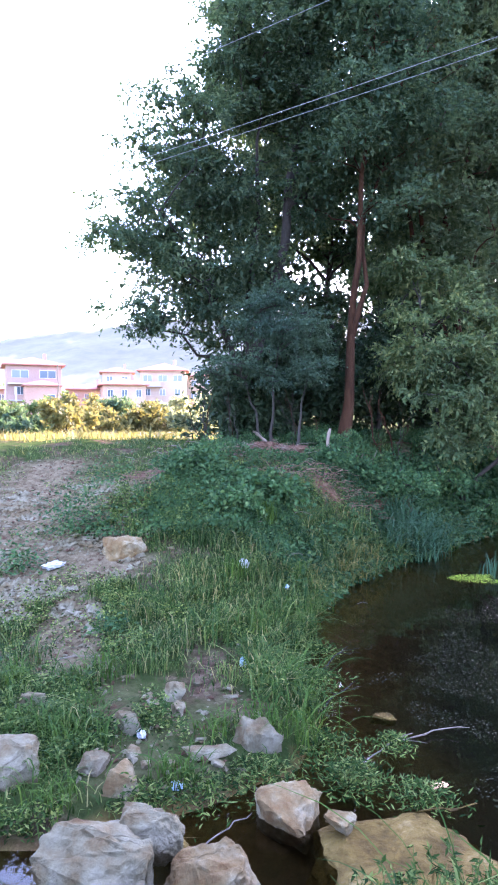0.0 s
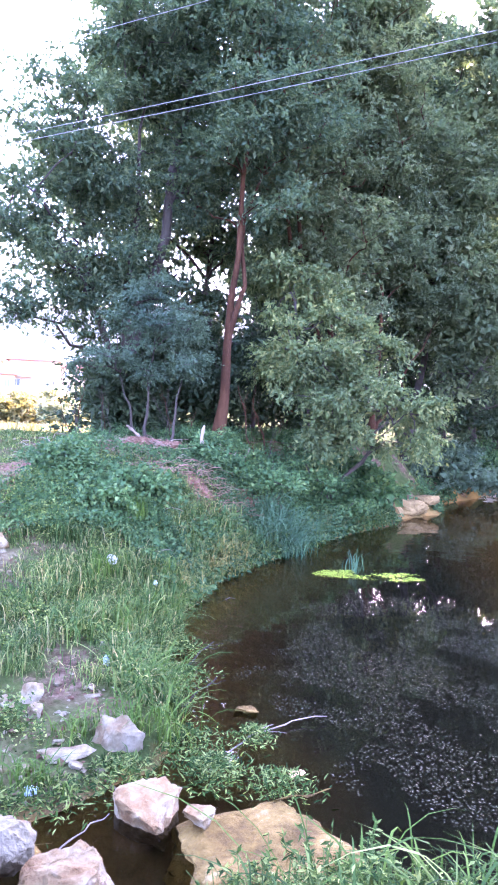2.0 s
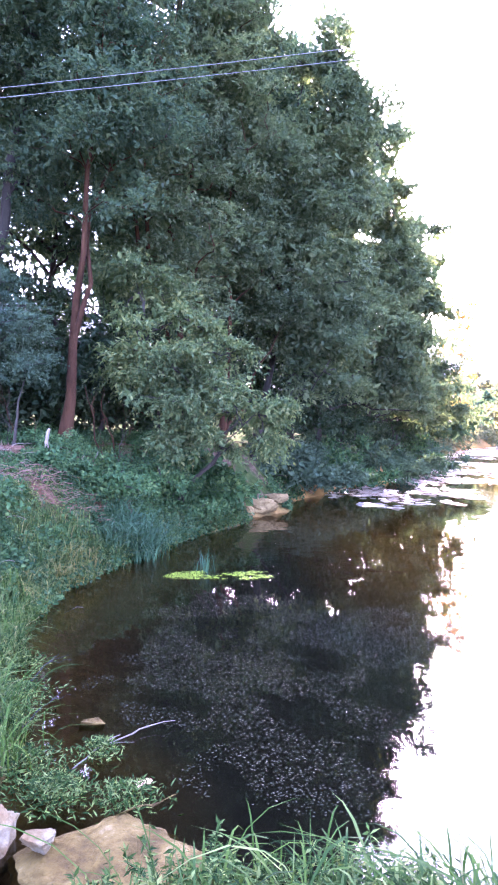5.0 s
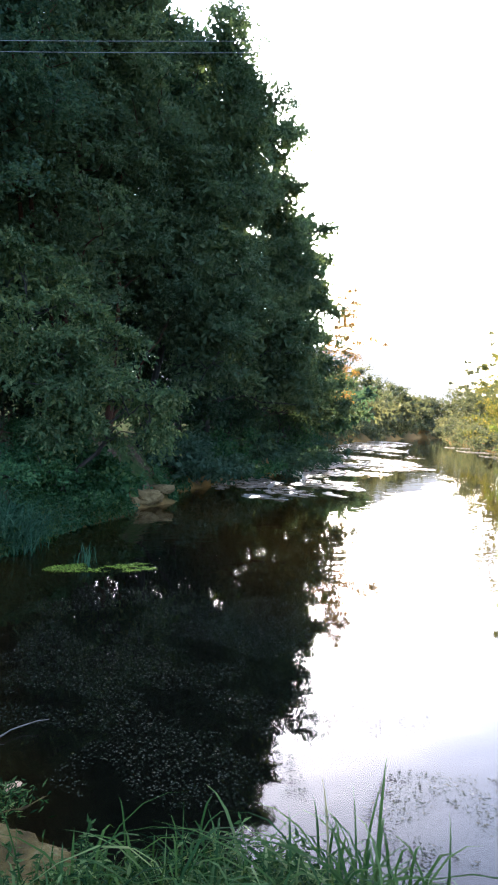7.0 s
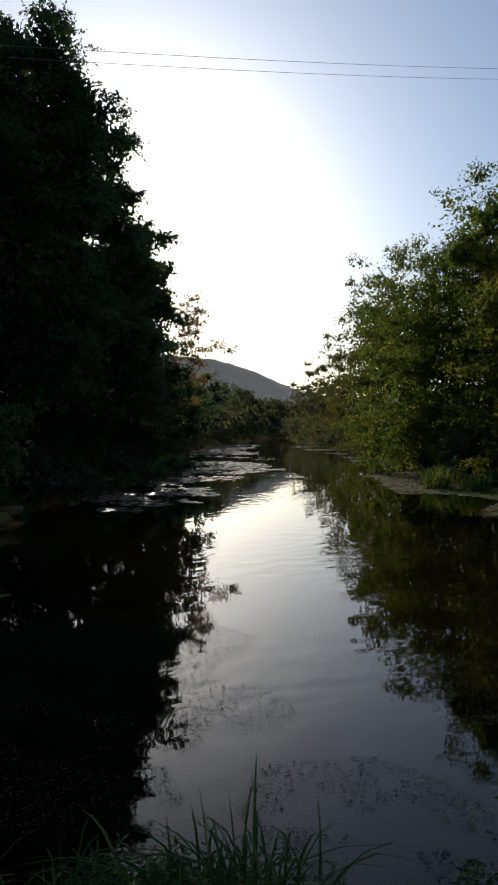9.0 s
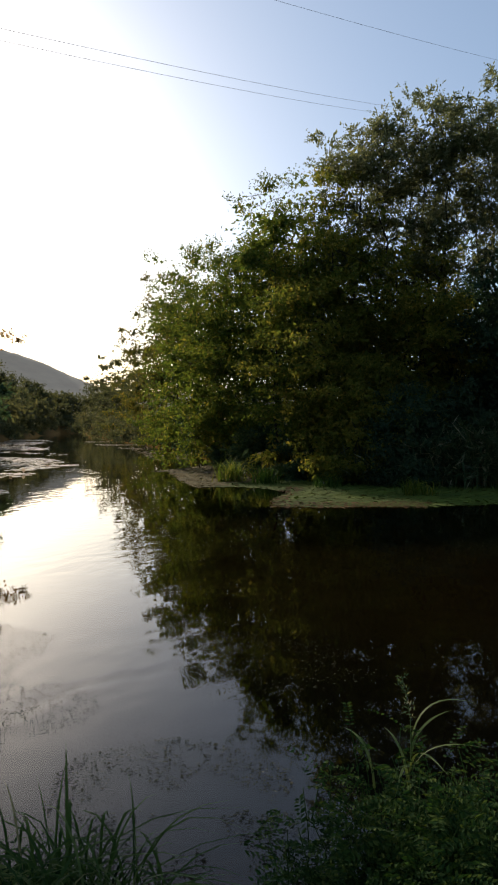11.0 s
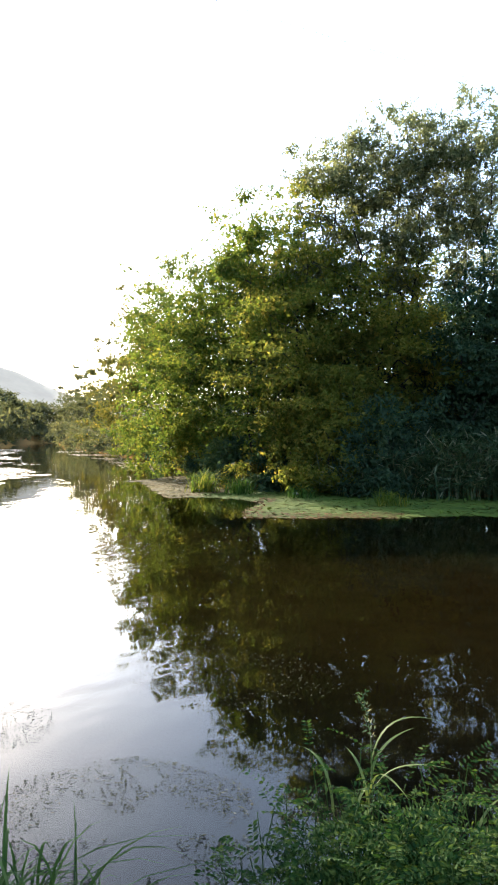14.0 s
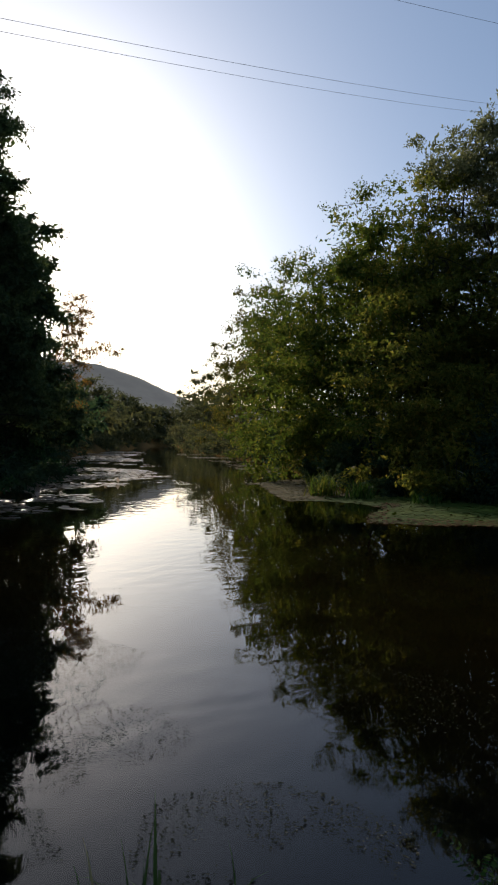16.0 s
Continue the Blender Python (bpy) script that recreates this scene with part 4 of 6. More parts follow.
M_DEADLEAF = leaf_mat("floating_dead_leaves", [(0, (0.05, 0.026, 0.006)), (0.6, (0.09, 0.048, 0.011)), (1, (0.13, 0.08, 0.02))], 0.1, 0.9, dull=0.0)
# weed colour paled to carry the sheen of reflected sky
M_WEED_PALE = leaf_mat("sky_paled_floating_weed", [(0, (0.22, 0.2, 0.16)), (1, (0.46, 0.41, 0.34))], 0.3, 0.3, 0.2)
M_SPECK = leaf_mat("floating_specks", [(0, (0.02, 0.028, 0.012)), (0.7, (0.035, 0.042, 0.024)), (1, (0.085, 0.09, 0.055))], 0.1, 0.9, gloss=0.03)
EDGE = [(-9, 19.5), (-3, 20.2), (0, 23.2), (2, 23.6), (4, 22.6), (7, 20.6), (9, 20.0), (9.8, 21.5), (10.6, 25.0), (13, 25.6), (15, 25.0), (17, 27.0), (22, 33)]


def on_mat(x, y, slack=0.0):
    e = np.interp(y, [p[0] for p in EDGE], [p[1] for p in EDGE]) + 0.35 * waves(x * 1.5, y * 1.5, 31)
    return (x > e - slack) & (shore(x, y) < 0.1)


mat_of_weed("duckweed_mat", "green duckweed mat along the far bank", rng, M_DUCKWEED, 90000, 0.25, lambda x, y: on_mat(x, y) & (y < 14.3 + 0.6 * waves(x, y, 44)), 18, 41, -9, 23)
mat_of_weed("dry_weed_mat", "tan dried weed mat along the far bank", rng, M_TAN_WEED, 30000, 0.25, lambda x, y: on_mat(x, y) & (y > 13.9 + 0.6 * waves(x, y, 44)), 18, 41, 9, 23)
mat_of_weed("floating_leaves", "brown fallen leaves floating at the mat's edge", rng, M_DEADLEAF, 8000, 0.13, lambda x, y: on_mat(x, y, 0.5) & ~on_mat(x, y, -1.3) & (y > 4.5) & (y < 11.5) & (waves(x * 1.3, y * 1.3, 41) > -0.3), 18, 28, 4, 12, 0.02)
mat_of_weed("floating_weed", "floating weed patches paled by painted sky sheen across the bend", rng, M_WEED_PALE, 130000, 0.5,
            lambda x, y: (shore(x, y) < 0) & (shore(x, y) > -14 - 0.07 * x) & (y > x * 0.95 + 0.5 + 4 * waves(x * 0.12, y * 0.12, 32) + 2 * waves(x * 0.5, y * 0.5, 30)) & (waves(x * 0.22, y * 0.22, 33) + 0.6 * waves(x * 0.8, y * 0.8, 34) > -0.2), 13, 110, 19, 122)
mat_of_weed("floating_weed", "pale weed strips along the far bank", rng, M_WEED_PALE, 60000, 0.42,
            lambda x, y: (shore(x, y) < 0.2) & (shore(x, y) > -1.5 - 0.06 * x) & (y < 0.86 * x) & (waves(x * 0.3, y * 0.3, 63) + 0.5 * waves(x * 0.9, y * 0.9, 64) > 0.15), 33, 120, 16, 98)
mat_of_weed("algae_mat", "bright green algae mat at the near bank", rng, M_ALGAE, 16000, 0.032,
            lambda x, y: (np.hypot((x - 4.15) / 1.15, (y - 10.9 + 0.25 * (x - 4.1)) / 0.42) < 0.85 + 0.4 * waves(x * 3, y * 5, 35)) & (waves(x * 7, y * 14, 39) > -0.2 + 0.35 * (x - 4)), 2.8, 5.6, 10, 12)
mat_of_weed("floating_specks", "small pale leaves and specks floating on dark water", rng, M_SPECK, 40000, 0.018,
            lambda x, y: (shore(x, y) < -0.1) & (np.hypot((x - 3.5) / 2.5, (y - 6.6) / 2.5) < 1 + 0.3 * waves(x * 1.2, y * 1.2, 36)) & (waves(x * 2.2, y * 2.2, 37) + 0.7 * waves(x * 6, y * 6, 57) > -0.4 + 1.2 * np.clip(1.9 + shore(x, y), 0, 2)), 0.3, 6.8, 3.4, 9.8)
for cx, cy, rx, ry, n, k in ((3.9, 2.6, 0.8, 0.95, 6500, 38), (4.5, 4.6, 0.6, 0.6, 1600, 68), (6.7, 3.2, 0.9, 1.3, 3000, 69)):
    mat_of_weed("floating_specks", "scattered specks floating on the open river", rng, M_SPECK, n, 0.022,
                lambda x, y: (shore(x, y) < -0.1) & (np.hypot((x - cx) / rx, (y - cy) / ry) < 1 + 0.3 * waves(x * 1.5, y * 1.5, k + 1)) & (waves(x * 2.0, y * 2.0, k) + 0.6 * waves(x * 6, y * 6, k + 2) > -0.6), cx - 1.6 * rx, cx + 1.6 * rx, cy - 1.6 * ry, cy + 1.6 * ry)

# ---- ground cover of the near bank ----
rng = np.random.RandomState(5)
def bare(x, y):
    return bare_earth(x, y) > 0.55


x, y = scatter(rng, 130000, -5, 3.2, 3.9, 17, lambda x, y: (shore(x, y) > 0.02) & (waves(x * 1.5, y * 1.5, 8) + 0.6 * waves(x * 5, y * 5, 18) < 0.35) & ~bare(x, y) & (rng.rand(len(x)) < np.interp(y, [4.5, 6.5, 7, 10.5, 12], [0.6, 0.8, 1, 0.8, 0.35]) * np.where((x > -1.2) & (y < 6.0), 0.45, 1)))
tagged(new("short_grass", blades("short_grass", rng, x, y, 0.09, 0.01, M_GRASS, 1.3)), "short uneven wild grass on the bank", "grass", kind="stuff")
x, y = scatter(rng, 30000, -5, 3.2, 4.2, 14.5, lambda x, y: (shore(x, y) > 0.0) & (waves(x * 1.9, y * 1.9, 9) + 0.4 * waves(x * 6, y * 6, 29) > 0.25) & ~bare(x, y) & (rng.rand(len(x)) < np.interp(y, [4.5, 6.5, 7.5, 10.5, 12], [0.3, 0.5, 1, 0.9, 0.3]) * np.where((x > -1.2) & (y < 6.0), 0.15, 1)))
tagged(new("long_grass", blades("long_grass", rng, x, y, 0.17, 0.01, M_GRASS, 1.4, droop=0.8)), "long grass in drooping tufts on the bank", "grass", kind="stuff")
x, y = scatter(rng, 340000, -4.5, 1.8, 3.9, 12.5, lambda x, y: (shore(x, y) > 0.0) & (waves(x * 2.6, y * 2.6, 19) + 0.5 * waves(x * 7, y * 7, 49) > 0.08) & (rng.rand(len(x)) < np.where(bare(x, y), 0.12, 1.0)))
b = np.stack([x, y, ground_z(x, y) + rng.uniform(0.0, 0.16, len(x)) * (1 + 0.7 * waves(x * 3, y * 3, 59))], 1)
tagged(new("herbs", leaf_mesh("herbs", rng, b, rng.normal(size=b.shape) * np.array([1, 1, 0.5]), 0.04, M_HERB, 0.45)), "small leafy weeds among the grass", "weeds", kind="stuff")
x, y = scatter(rng, 190000, -1.8, 8.5, 9.2, 18.5, lambda x, y: (shore(x, y) > 0.03) & ~bare(x, y) & ~((np.hypot((x - 1.3) / 0.9, (y - 11.4) / 0.8) < 1) & (rng.rand(len(x)) < 0.8)) & (shore(x, y) < 4.2) & (np.hypot(x - 8.4, y - 17.9) > 1.0) & (waves(x * 0.9, y * 0.9, 12) + 0.5 * waves(x * 3, y * 3, 13) > -0.35) & (np.hypot(x - 0.3, (y - 13.6) * 1.6) > 0.9))
b = np.stack([x, y, ground_z(x, y) + rng.uniform(0, 0.2, len(x)) * (1 + waves(x * 2, y * 2, 6)) + 0.22 * np.clip(waves(x * 1.7, y * 1.7, 16), 0, 1) + 0.12 * np.clip(waves(x * 5, y * 5, 17), 0, 1)], 1)
w = rng.normal(size=b.shape) + np.array([-0.1, -0.6, 0.0])
tagged(new("brambles", leaf_mesh("brambles", rng, b, w, 0.056, M_BRAMBLE, 0.62)), "low bramble and ivy leaves over the bank", "brambles", kind="stuff")
x, y = scatter(rng, 60000, -1.5, 1.6, 8.9, 12.0, lambda x, y: (shore(x, y) > 0.1) & (bare_earth(x, y) < 0.5) & (np.hypot((x + 0.2) / 1.2, (y - 10.4) / 1.2) < 1 + 0.3 * waves(x * 2, y * 2, 81)) & (waves(x * 4, y * 4, 82) > -0.45))
b = np.stack([x, y, ground_z(x, y) + rng.uniform(0, 0.16, len(x)) + 0.16 * np.clip(waves(x * 3, y * 3, 83), 0, 1)], 1)
tagged(new("brambles", leaf_mesh("brambles", rng, b, rng.normal(size=b.shape) + np.array([0, -0.5, 0.1]), 0.054, M_BRAMBLE, 0.62)), "dense dark bramble leaves over the mound", "brambles", kind="stuff")
x, y = scatter(rng, 26000, -14, 6, 17, 60, lambda x, y: (x < 0.05 * y - 3) & (shore(x, y) > 3))
tagged(new("meadow_grass", blades("meadow_grass", rng, x, y, 0.34, 0.035, M_LEAF_MEADOW, 0.9)), "sunny yellow-green meadow grass", "grass", kind="stuff")


x, y = scatter(rng, 260000, -1, 7, 5, 17, lambda x, y: (shore(x, y) > -0.06) & (shore(x, y) < 0.34) & (y > 5.6))
tagged(new("bank_grass", blades("bank_grass", rng, x, y, 0.3, 0.012, M_GRASS, 0.9, droop=0.8)), "grass fringe hanging over the waterline", "grass", kind="stuff")
x, y = scatter(rng, 160000, 0.5, 12, 9, 23, lambda x, y: (shore(x, y) > -0.15) & (shore(x, y) < 0.6) & (np.hypot(x - 8.5, y - 17.9) > 1.2))
b = np.stack([x, y, np.maximum(ground_z(x, y), 0) + rng.uniform(0, 0.28, len(x))], 1)
tagged(new("bank_leaves", leaf_mesh("bank_leaves", rng, b, rng.normal(size=b.shape) * np.array([1, 1, 0.5]) + np.array([0.2, -0.4, -0.3]), 0.09, M_BRAMBLE, 0.6)), "leafy fringe trailing over the waterline", "brambles", kind="stuff")


def tuft(label, x, y, n, h, spread, material, width=0.014, lean=0.7, droop=0.5, seed=0, category="grass tuft", name="grass_tuft", group="grass tufts", z=None):
    r = np.random.RandomState(seed)
    q = r.normal(size=(n, 2)) * spread
    z0 = max(float(ground_z(x, y)), -0.05) if z is None else z
    ob = thing(name, x, y, z0, label, category, group)
    tagged(part("foliage", blades("foliage", r, q[:, 0], q[:, 1], h, width, material, lean, z=np.full(n, -0.03), droop=droop), ob), kind="stuff")
    return ob


def arch_tuft(label, x, y, n, h, material, seed, spread=0.07, width=0.013, reach=0.7, name="grass_tuft", group="grass tufts at the bank's edge", z=None):
    r = np.random.RandomState(seed)
    z0 = max(float(ground_z(x, y)), -0.03) - 0.02 if z is None else z
    root = np.concatenate([r.normal(size=(n, 2)) * spread, np.zeros((n, 1))], 1)
    hh = h * r.uniform(0.4, 1.15, n)
    v, f = arching(r, root, r.uniform(0, 6.283, n), hh, hh * reach * r.uniform(0.3, 1.5, n), width * r.uniform(0.5, 1.4, n))
    ob = thing(name, x, y, z0, label, "grass tuft", group)
    tagged(part("foliage", mesh_of("foliage", v, f, np.full(len(f) // 4, 4), material, True), ob), kind="stuff")
    return ob


# sedge over the water, and the tuft on the algae
for i, (x, y, h) in enumerate([(2.9, 12.7, 0.75), (3.2, 12.6, 0.8), (3.5, 12.9, 0.7), (2.6, 12.4, 0.6), (3.3, 13.1, 0.9), (3.7, 13.4, 0.85), (2.9, 13.1, 0.8)]):
    arch_tuft("drooping blue-green sedge at the waterline", x, y, 130, h * 0.72, M_GRASS_BLUE, 300 + i, 0.16, 0.016, 1.9, group="grass tufts")
tuft("small sedge tuft standing in the algae mat", 4.15, 11.2, 26, 0.42, 0.09, M_GRASS_BLUE, 0.016, 0.5, 0.3, 310, z=0.0)
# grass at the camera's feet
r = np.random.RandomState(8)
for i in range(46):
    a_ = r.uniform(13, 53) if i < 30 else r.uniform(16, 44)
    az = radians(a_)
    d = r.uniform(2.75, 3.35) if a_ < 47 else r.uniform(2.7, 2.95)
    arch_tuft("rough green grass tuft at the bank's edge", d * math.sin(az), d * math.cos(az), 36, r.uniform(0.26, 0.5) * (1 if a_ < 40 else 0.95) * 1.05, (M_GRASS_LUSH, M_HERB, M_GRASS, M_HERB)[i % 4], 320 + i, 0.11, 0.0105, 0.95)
for i, (a_, d, h) in enumerate([(43, 3.2, 0.5), (22, 3.35, 0.55), (36, 3.15, 0.52), (40, 3.1, 0.5), (45, 3.1, 0.5), (47, 3.1, 0.52), (17, 3.3, 0.6), (40, 2.95, 0.42), (42.5, 2.95, 0.45), (45, 2.9, 0.42), (47.5, 2.9, 0.45), (49.5, 2.9, 0.45), (51.5, 2.9, 0.42), (53, 2.9, 0.4), (55, 2.85, 0.38), (37.5, 2.95, 0.45), (50.5, 2.85, 0.4), (44, 2.8, 0.42)]):
    arch_tuft("tall arching grass blades over the water", d * math.sin(radians(a_)), d * math.cos(radians(a_)), 18 if a_ >= 42 else 12, h * (1.15 if a_ >= 42 else 1), M_GRASS_LUSH, 400 + i, 0.07, 0.011, 1.15)
# leafy weeds between the tufts
for i in range(66):
    az, d = radians(r.uniform(13, 46)), r.uniform(2.8, 3.4)
    x, y = d * math.sin(az), d * math.cos(az)
    rr = np.random.RandomState(430 + i)
    n = 260
    root = thing("weed", x, y, max(float(ground_z(x, y)), 0) - 0.02, "small-leaved green weed among bank grass", "weed", "weeds at the bank's edge")
    B, W = [], []
    for k in range(9):
        tip = np.array([rr.normal() * 0.13, rr.normal() * 0.13, rr.uniform(0.25, 0.5)])
        pts = bend((0, 0, 0), tip, rr, 0.05, 5, 0.1)
        tb = Tubes()
        tb.add(pts, 0.004 * np.linspace(1, 0.4, 5), 4)
        part("stem", tb.mesh("stem", M_HERB), root)
        for q in rr.uniform(0.25, 1, 28):
            p = pts[min(3, int(q * 4))] * (1 - (q * 4) % 1) + pts[min(4, int(q * 4) + 1)] * ((q * 4) % 1)
            B.append(p)
            W.append(rr.normal(size=3) * np.array([1, 1, 0.5]) + np.array([0, 0, 0.2]))
    tagged(part("foliage", leaf_mesh("foliage", rr, np.array(B), np.array(W), 0.05, M_HERB, 0.32), root), kind="stuff")


def pinnate_bush(label, x, y, stems, height, spread, seed, z=None):
    """A leafy bush of upright stems with feathered leaves, each of some thirteen leaflets."""
    rr = np.random.RandomState(seed)
    z0 = max(float(ground_z(x, y)), 0) - 0.03 if z is None else z
    root = thing("shrub", x, y, z0, label, "shrub", "feathery shrubs at the bank's edge")
    B, W = [], []
    for k in range(stems):
        foot = np.array([rr.normal() * spread * 0.5, rr.normal() * spread * 0.5, 0])
        tip = foot + np.array([rr.normal() * spread * 0.5, rr.normal() * spread * 0.5, height * rr.uniform(0.6, 1.1)])
        pts = bend(foot, tip, rr, 0.0, 6, 0.12)
        tb = Tubes()
        tb.add(pts, 0.006 * np.linspace(1, 0.35, 6), 5)
        part("stem", tb.mesh("stem", M_HERB), root)
        for q in np.linspace(0.35, 1, 7):
            i = min(4, int(q * 5))
            p = pts[i] + (pts[i + 1] - pts[i]) * (q * 5 - i)
            a = rr.uniform(0, 6.283)
            d = np.array([math.cos(a), math.sin(a), rr.uniform(0.1, 0.9)])
            L = rr.uniform(0.13, 0.23)
            sd = np.array([-math.sin(a), math.cos(a), rr.normal() * 0.3])
            for m_ in range(9):
                u = (m_ + 1) / 9
                c = p + d * L * u - np.array([0, 0, 0.35]) * L * u * u
                for sg in (1, -1):
                    B.append(c)
                    W.append(sd * sg + d * 0.45 - np.array([0, 0, 0.15]))
    tagged(part("foliage", leaf_mesh("foliage", rr, np.array(B), np.array(W), 0.032, M_SHRUB, 0.46), root), kind="stuff")
    return root


for i, (a_, d, n, h) in enumerate([(74, 3.2, 26, 0.72), (78, 3.25, 34, 0.85), (82, 3.2, 34, 0.85), (86, 3.2, 30, 0.75), (90, 3.2, 16, 0.3), (94, 3.3, 32, 0.8), (98, 3.3, 34, 0.9), (103, 3.3, 34, 0.95), (76, 2.9, 26, 0.55), (81, 2.85, 30, 0.6), (86, 2.85, 30, 0.55), (91, 2.85, 16, 0.28), (96, 2.9, 30, 0.6),
                                   (70, 3.1, 12, 0.6), (66, 3.05, 7, 0.5), (101, 2.9, 30, 0.6)]):
    pinnate_bush("feathery green shrub on the river bank" if n > 15 else "thin young shrub at the water", d * math.sin(radians(a_)), d * math.cos(radians(a_)), n, h * (1.2 if n > 15 else 1.0), 0.24, 460 + i)


def tall_grass(x, y, h, lean, seed, blades_n=7, head=True):
    """A stem with long arching leaves and a loose seed head."""
    rr = np.random.RandomState(seed)
    z0 = max(float(ground_z(x, y)), 0) - 0.02
    root = thing("tall_grass", x, y, z0, "tall grass stem with arching leaves and seed head", "grass stem", "tall stems at the bank's edge")
    tip = np.array([lean[0], lean[1], h])
    pts = bend((0, 0, 0), tip, rr, 0.0, 8, 0.05)
    tb = Tubes()
    tb.add(pts, 0.005 * np.linspace(1, 0.35, 8), 5)
    part("stem", tb.mesh("stem", M_REED_LEAF), root)
    q = rr.uniform(0.3, 0.8, blades_n)
    rt = np.stack([np.interp(q * 7, np.arange(8), pts[:, k]) for k in range(3)], 1)
    hh = rr.uniform(0.1, 0.26, blades_n)
    for k in range(blades_n):
        v, f = arching(rr, rt[k:k + 1], rr.uniform(0, 6.283, 1), hh[k:k + 1], rr.uniform(0.28, 0.5, 1), np.full(1, 0.014), 11)
        part("leaf_blade", mesh_of("leaf_blade", v, f, np.full(len(f) // 4, 4), M_REED_LEAF, True), root)
    if head:
        n = 70
        u = rr.uniform(0.86, 1.0, n)
        b = np.stack([np.interp(u * 7, np.arange(8), pts[:, k]) for k in range(3)], 1) + rr.normal(size=(n, 3)) * 0.012
        part("seed_head", leaf_mesh("seed_head", rr, b, rr.normal(size=(n, 3)) + np.array([0, 0, 0.6]), 0.028, M_REED, 0.35), root, "loose pale seed head")


for i, (a_, d, h, lx) in enumerate([(76.5, 3.35, 1.35, -0.1), (75.2, 3.3, 1.0, -0.2), (77.5, 3.35, 0.95, 0.1), (88.5, 3.35, 1.05, 0.1), (89.5, 3.35, 1.3, 0.12), (90.5, 3.3, 1.15, 0.25), (87, 3.3, 0.9, -0.25), (91.5, 3.35, 0.95, 0.2), (100, 3.4, 0.9, 0.1)]):
    a_ += 1.8
    tall_grass(d * math.sin(radians(a_)), d * math.cos(radians(a_)), h, (0.05, -lx), 500 + i, 6, h > 1.0)

# weeds trailing in the shallows
rng = np.random.RandomState(61)
for i, (x, y, r_, n) in enumerate([(0.55, 5.2, 0.28, 700), (0.75, 4.75, 0.22, 600), (0.3, 5.9, 0.3, 700), (0.55, 6.6, 0.3, 700), (1.15, 5.25, 0.14, 220), (1.2, 4.5, 0.2, 330), (0.05, 4.75, 0.25, 600), (-0.35, 4.5, 0.25, 500), (0.7, 7.4, 0.25, 500), (-0.7, 4.35, 0.2, 350)]):
    n = int(1.7 * n)
    q = rng.normal(size=(n, 2)) * r_ * 0.6
    b = np.stack([q[:, 0], q[:, 1], rng.uniform(0, 0.12, n) * np.exp(-(q ** 2).sum(1) / r_ ** 2)], 1)
    me = leaf_mesh("water_weed", rng, b, rng.normal(size=(n, 3)) * np.array([1, 1, 0.35]) + np.array([0, 0, 0.45]), 0.056, M_HERB, 0.24)
    ob = tagged(new("water_weed", me), "green weed patch spreading over shallow water", "water weed", "weed patches in the shallows", "stuff")
    ob.location = (x, y, max(0, float(ground_z(x, y))))

# ---- foreground rocks ----
def gz_(x, y):
    return float(ground_z(x, y))


stone("large flat brown rock half under water", 0.92, 3.8, -0.07, (0.66, 0.52, 0.26), 3, M_ROCK_WET, -14, flat=0.9, points=40, splits=3)
stone("pale rough stone against the flat slab", 0.56, 4.06, 0.12, (0.13, 0.11, 0.09), 6, M_ROCK_BROWN, 40, splits=3)
stone("white and brown rock at the waterline", 0.24, 4.3, 0.02, (0.3, 0.24, 0.24), 5, M_ROCK_BROWN, 20, splits=3)
stone("pale grey block among weeds", 0.08, 5.08, 0.14, (0.25, 0.2, 0.3), 7, M_ROCK, 10)
stone("large white boulder at the water's edge", -0.78, 3.5, 0.14, (0.46, 0.34, 0.44), 9, M_ROCK, -8, splits=3, points=22)
stone("white block leaning on a boulder", -0.62, 3.82, 0.2, (0.29, 0.18, 0.24), 10, M_ROCK, -8, splits=3)
stone("rounded brownish boulder at the water", -0.2, 3.5, 0.08, (0.3, 0.24, 0.3), 12, M_ROCK_BROWN, 30, splits=3, points=30)
stone("white squared stone in the grass", -1.7, 4.62, 0.18, (0.28, 0.25, 0.28), 15, M_ROCK, 5)
stone("white weathered stone in the grass", -1.86, 5.6, 0.2, (0.19, 0.15, 0.17), 16, M_ROCK, 15)
stone("squat pale stone in the grass", -0.98, 5.22, 0.2, (0.16, 0.13, 0.13), 17, M_ROCK, -10)
stone("upright pale brown stone", -0.85, 4.38, 0.14, (0.13, 0.2, 0.24), 18, M_ROCK_BROWN, 15)
stone("small grey stone in the grass", -0.65, 5.75, 0.24, (0.12, 0.1, 0.14), 19, M_ROCK, 0)
stone("small grey stone in the grass", -0.61, 5.5, 0.2, (0.1, 0.09, 0.1), 20, M_ROCK, 60)
stone("flat grey slab by the water", -0.32, 4.85, 0.16, (0.22, 0.1, 0.07), 21, M_ROCK, 5)
stone("flat reddish stone at the waterline", -0.03, 6.05, 0.05, (0.15, 0.1, 0.08), 22, M_ROCK, 0)
stone("low pale stone in the grass", -1.1, 4.65, 0.17, (0.13, 0.12, 0.13), 23, M_ROCK, 30)
stone("yellowish stone under shallow water", 1.18, 5.78, -0.02, (0.14, 0.1, 0.07), 24, M_ROCK_WET, 0)
stone("dark wet stone in the shallows", -0.45, 4.02, 0.03, (0.15, 0.11, 0.09), 25, M_ROCK_WET, 0)
stone("large grey rock half grown over", -1.76, 9.0, gz_(-1.76, 9.0) + 0.06, (0.36, 0.28, 0.27), 26, M_ROCK_BROWN, 25, splits=3, points=26)

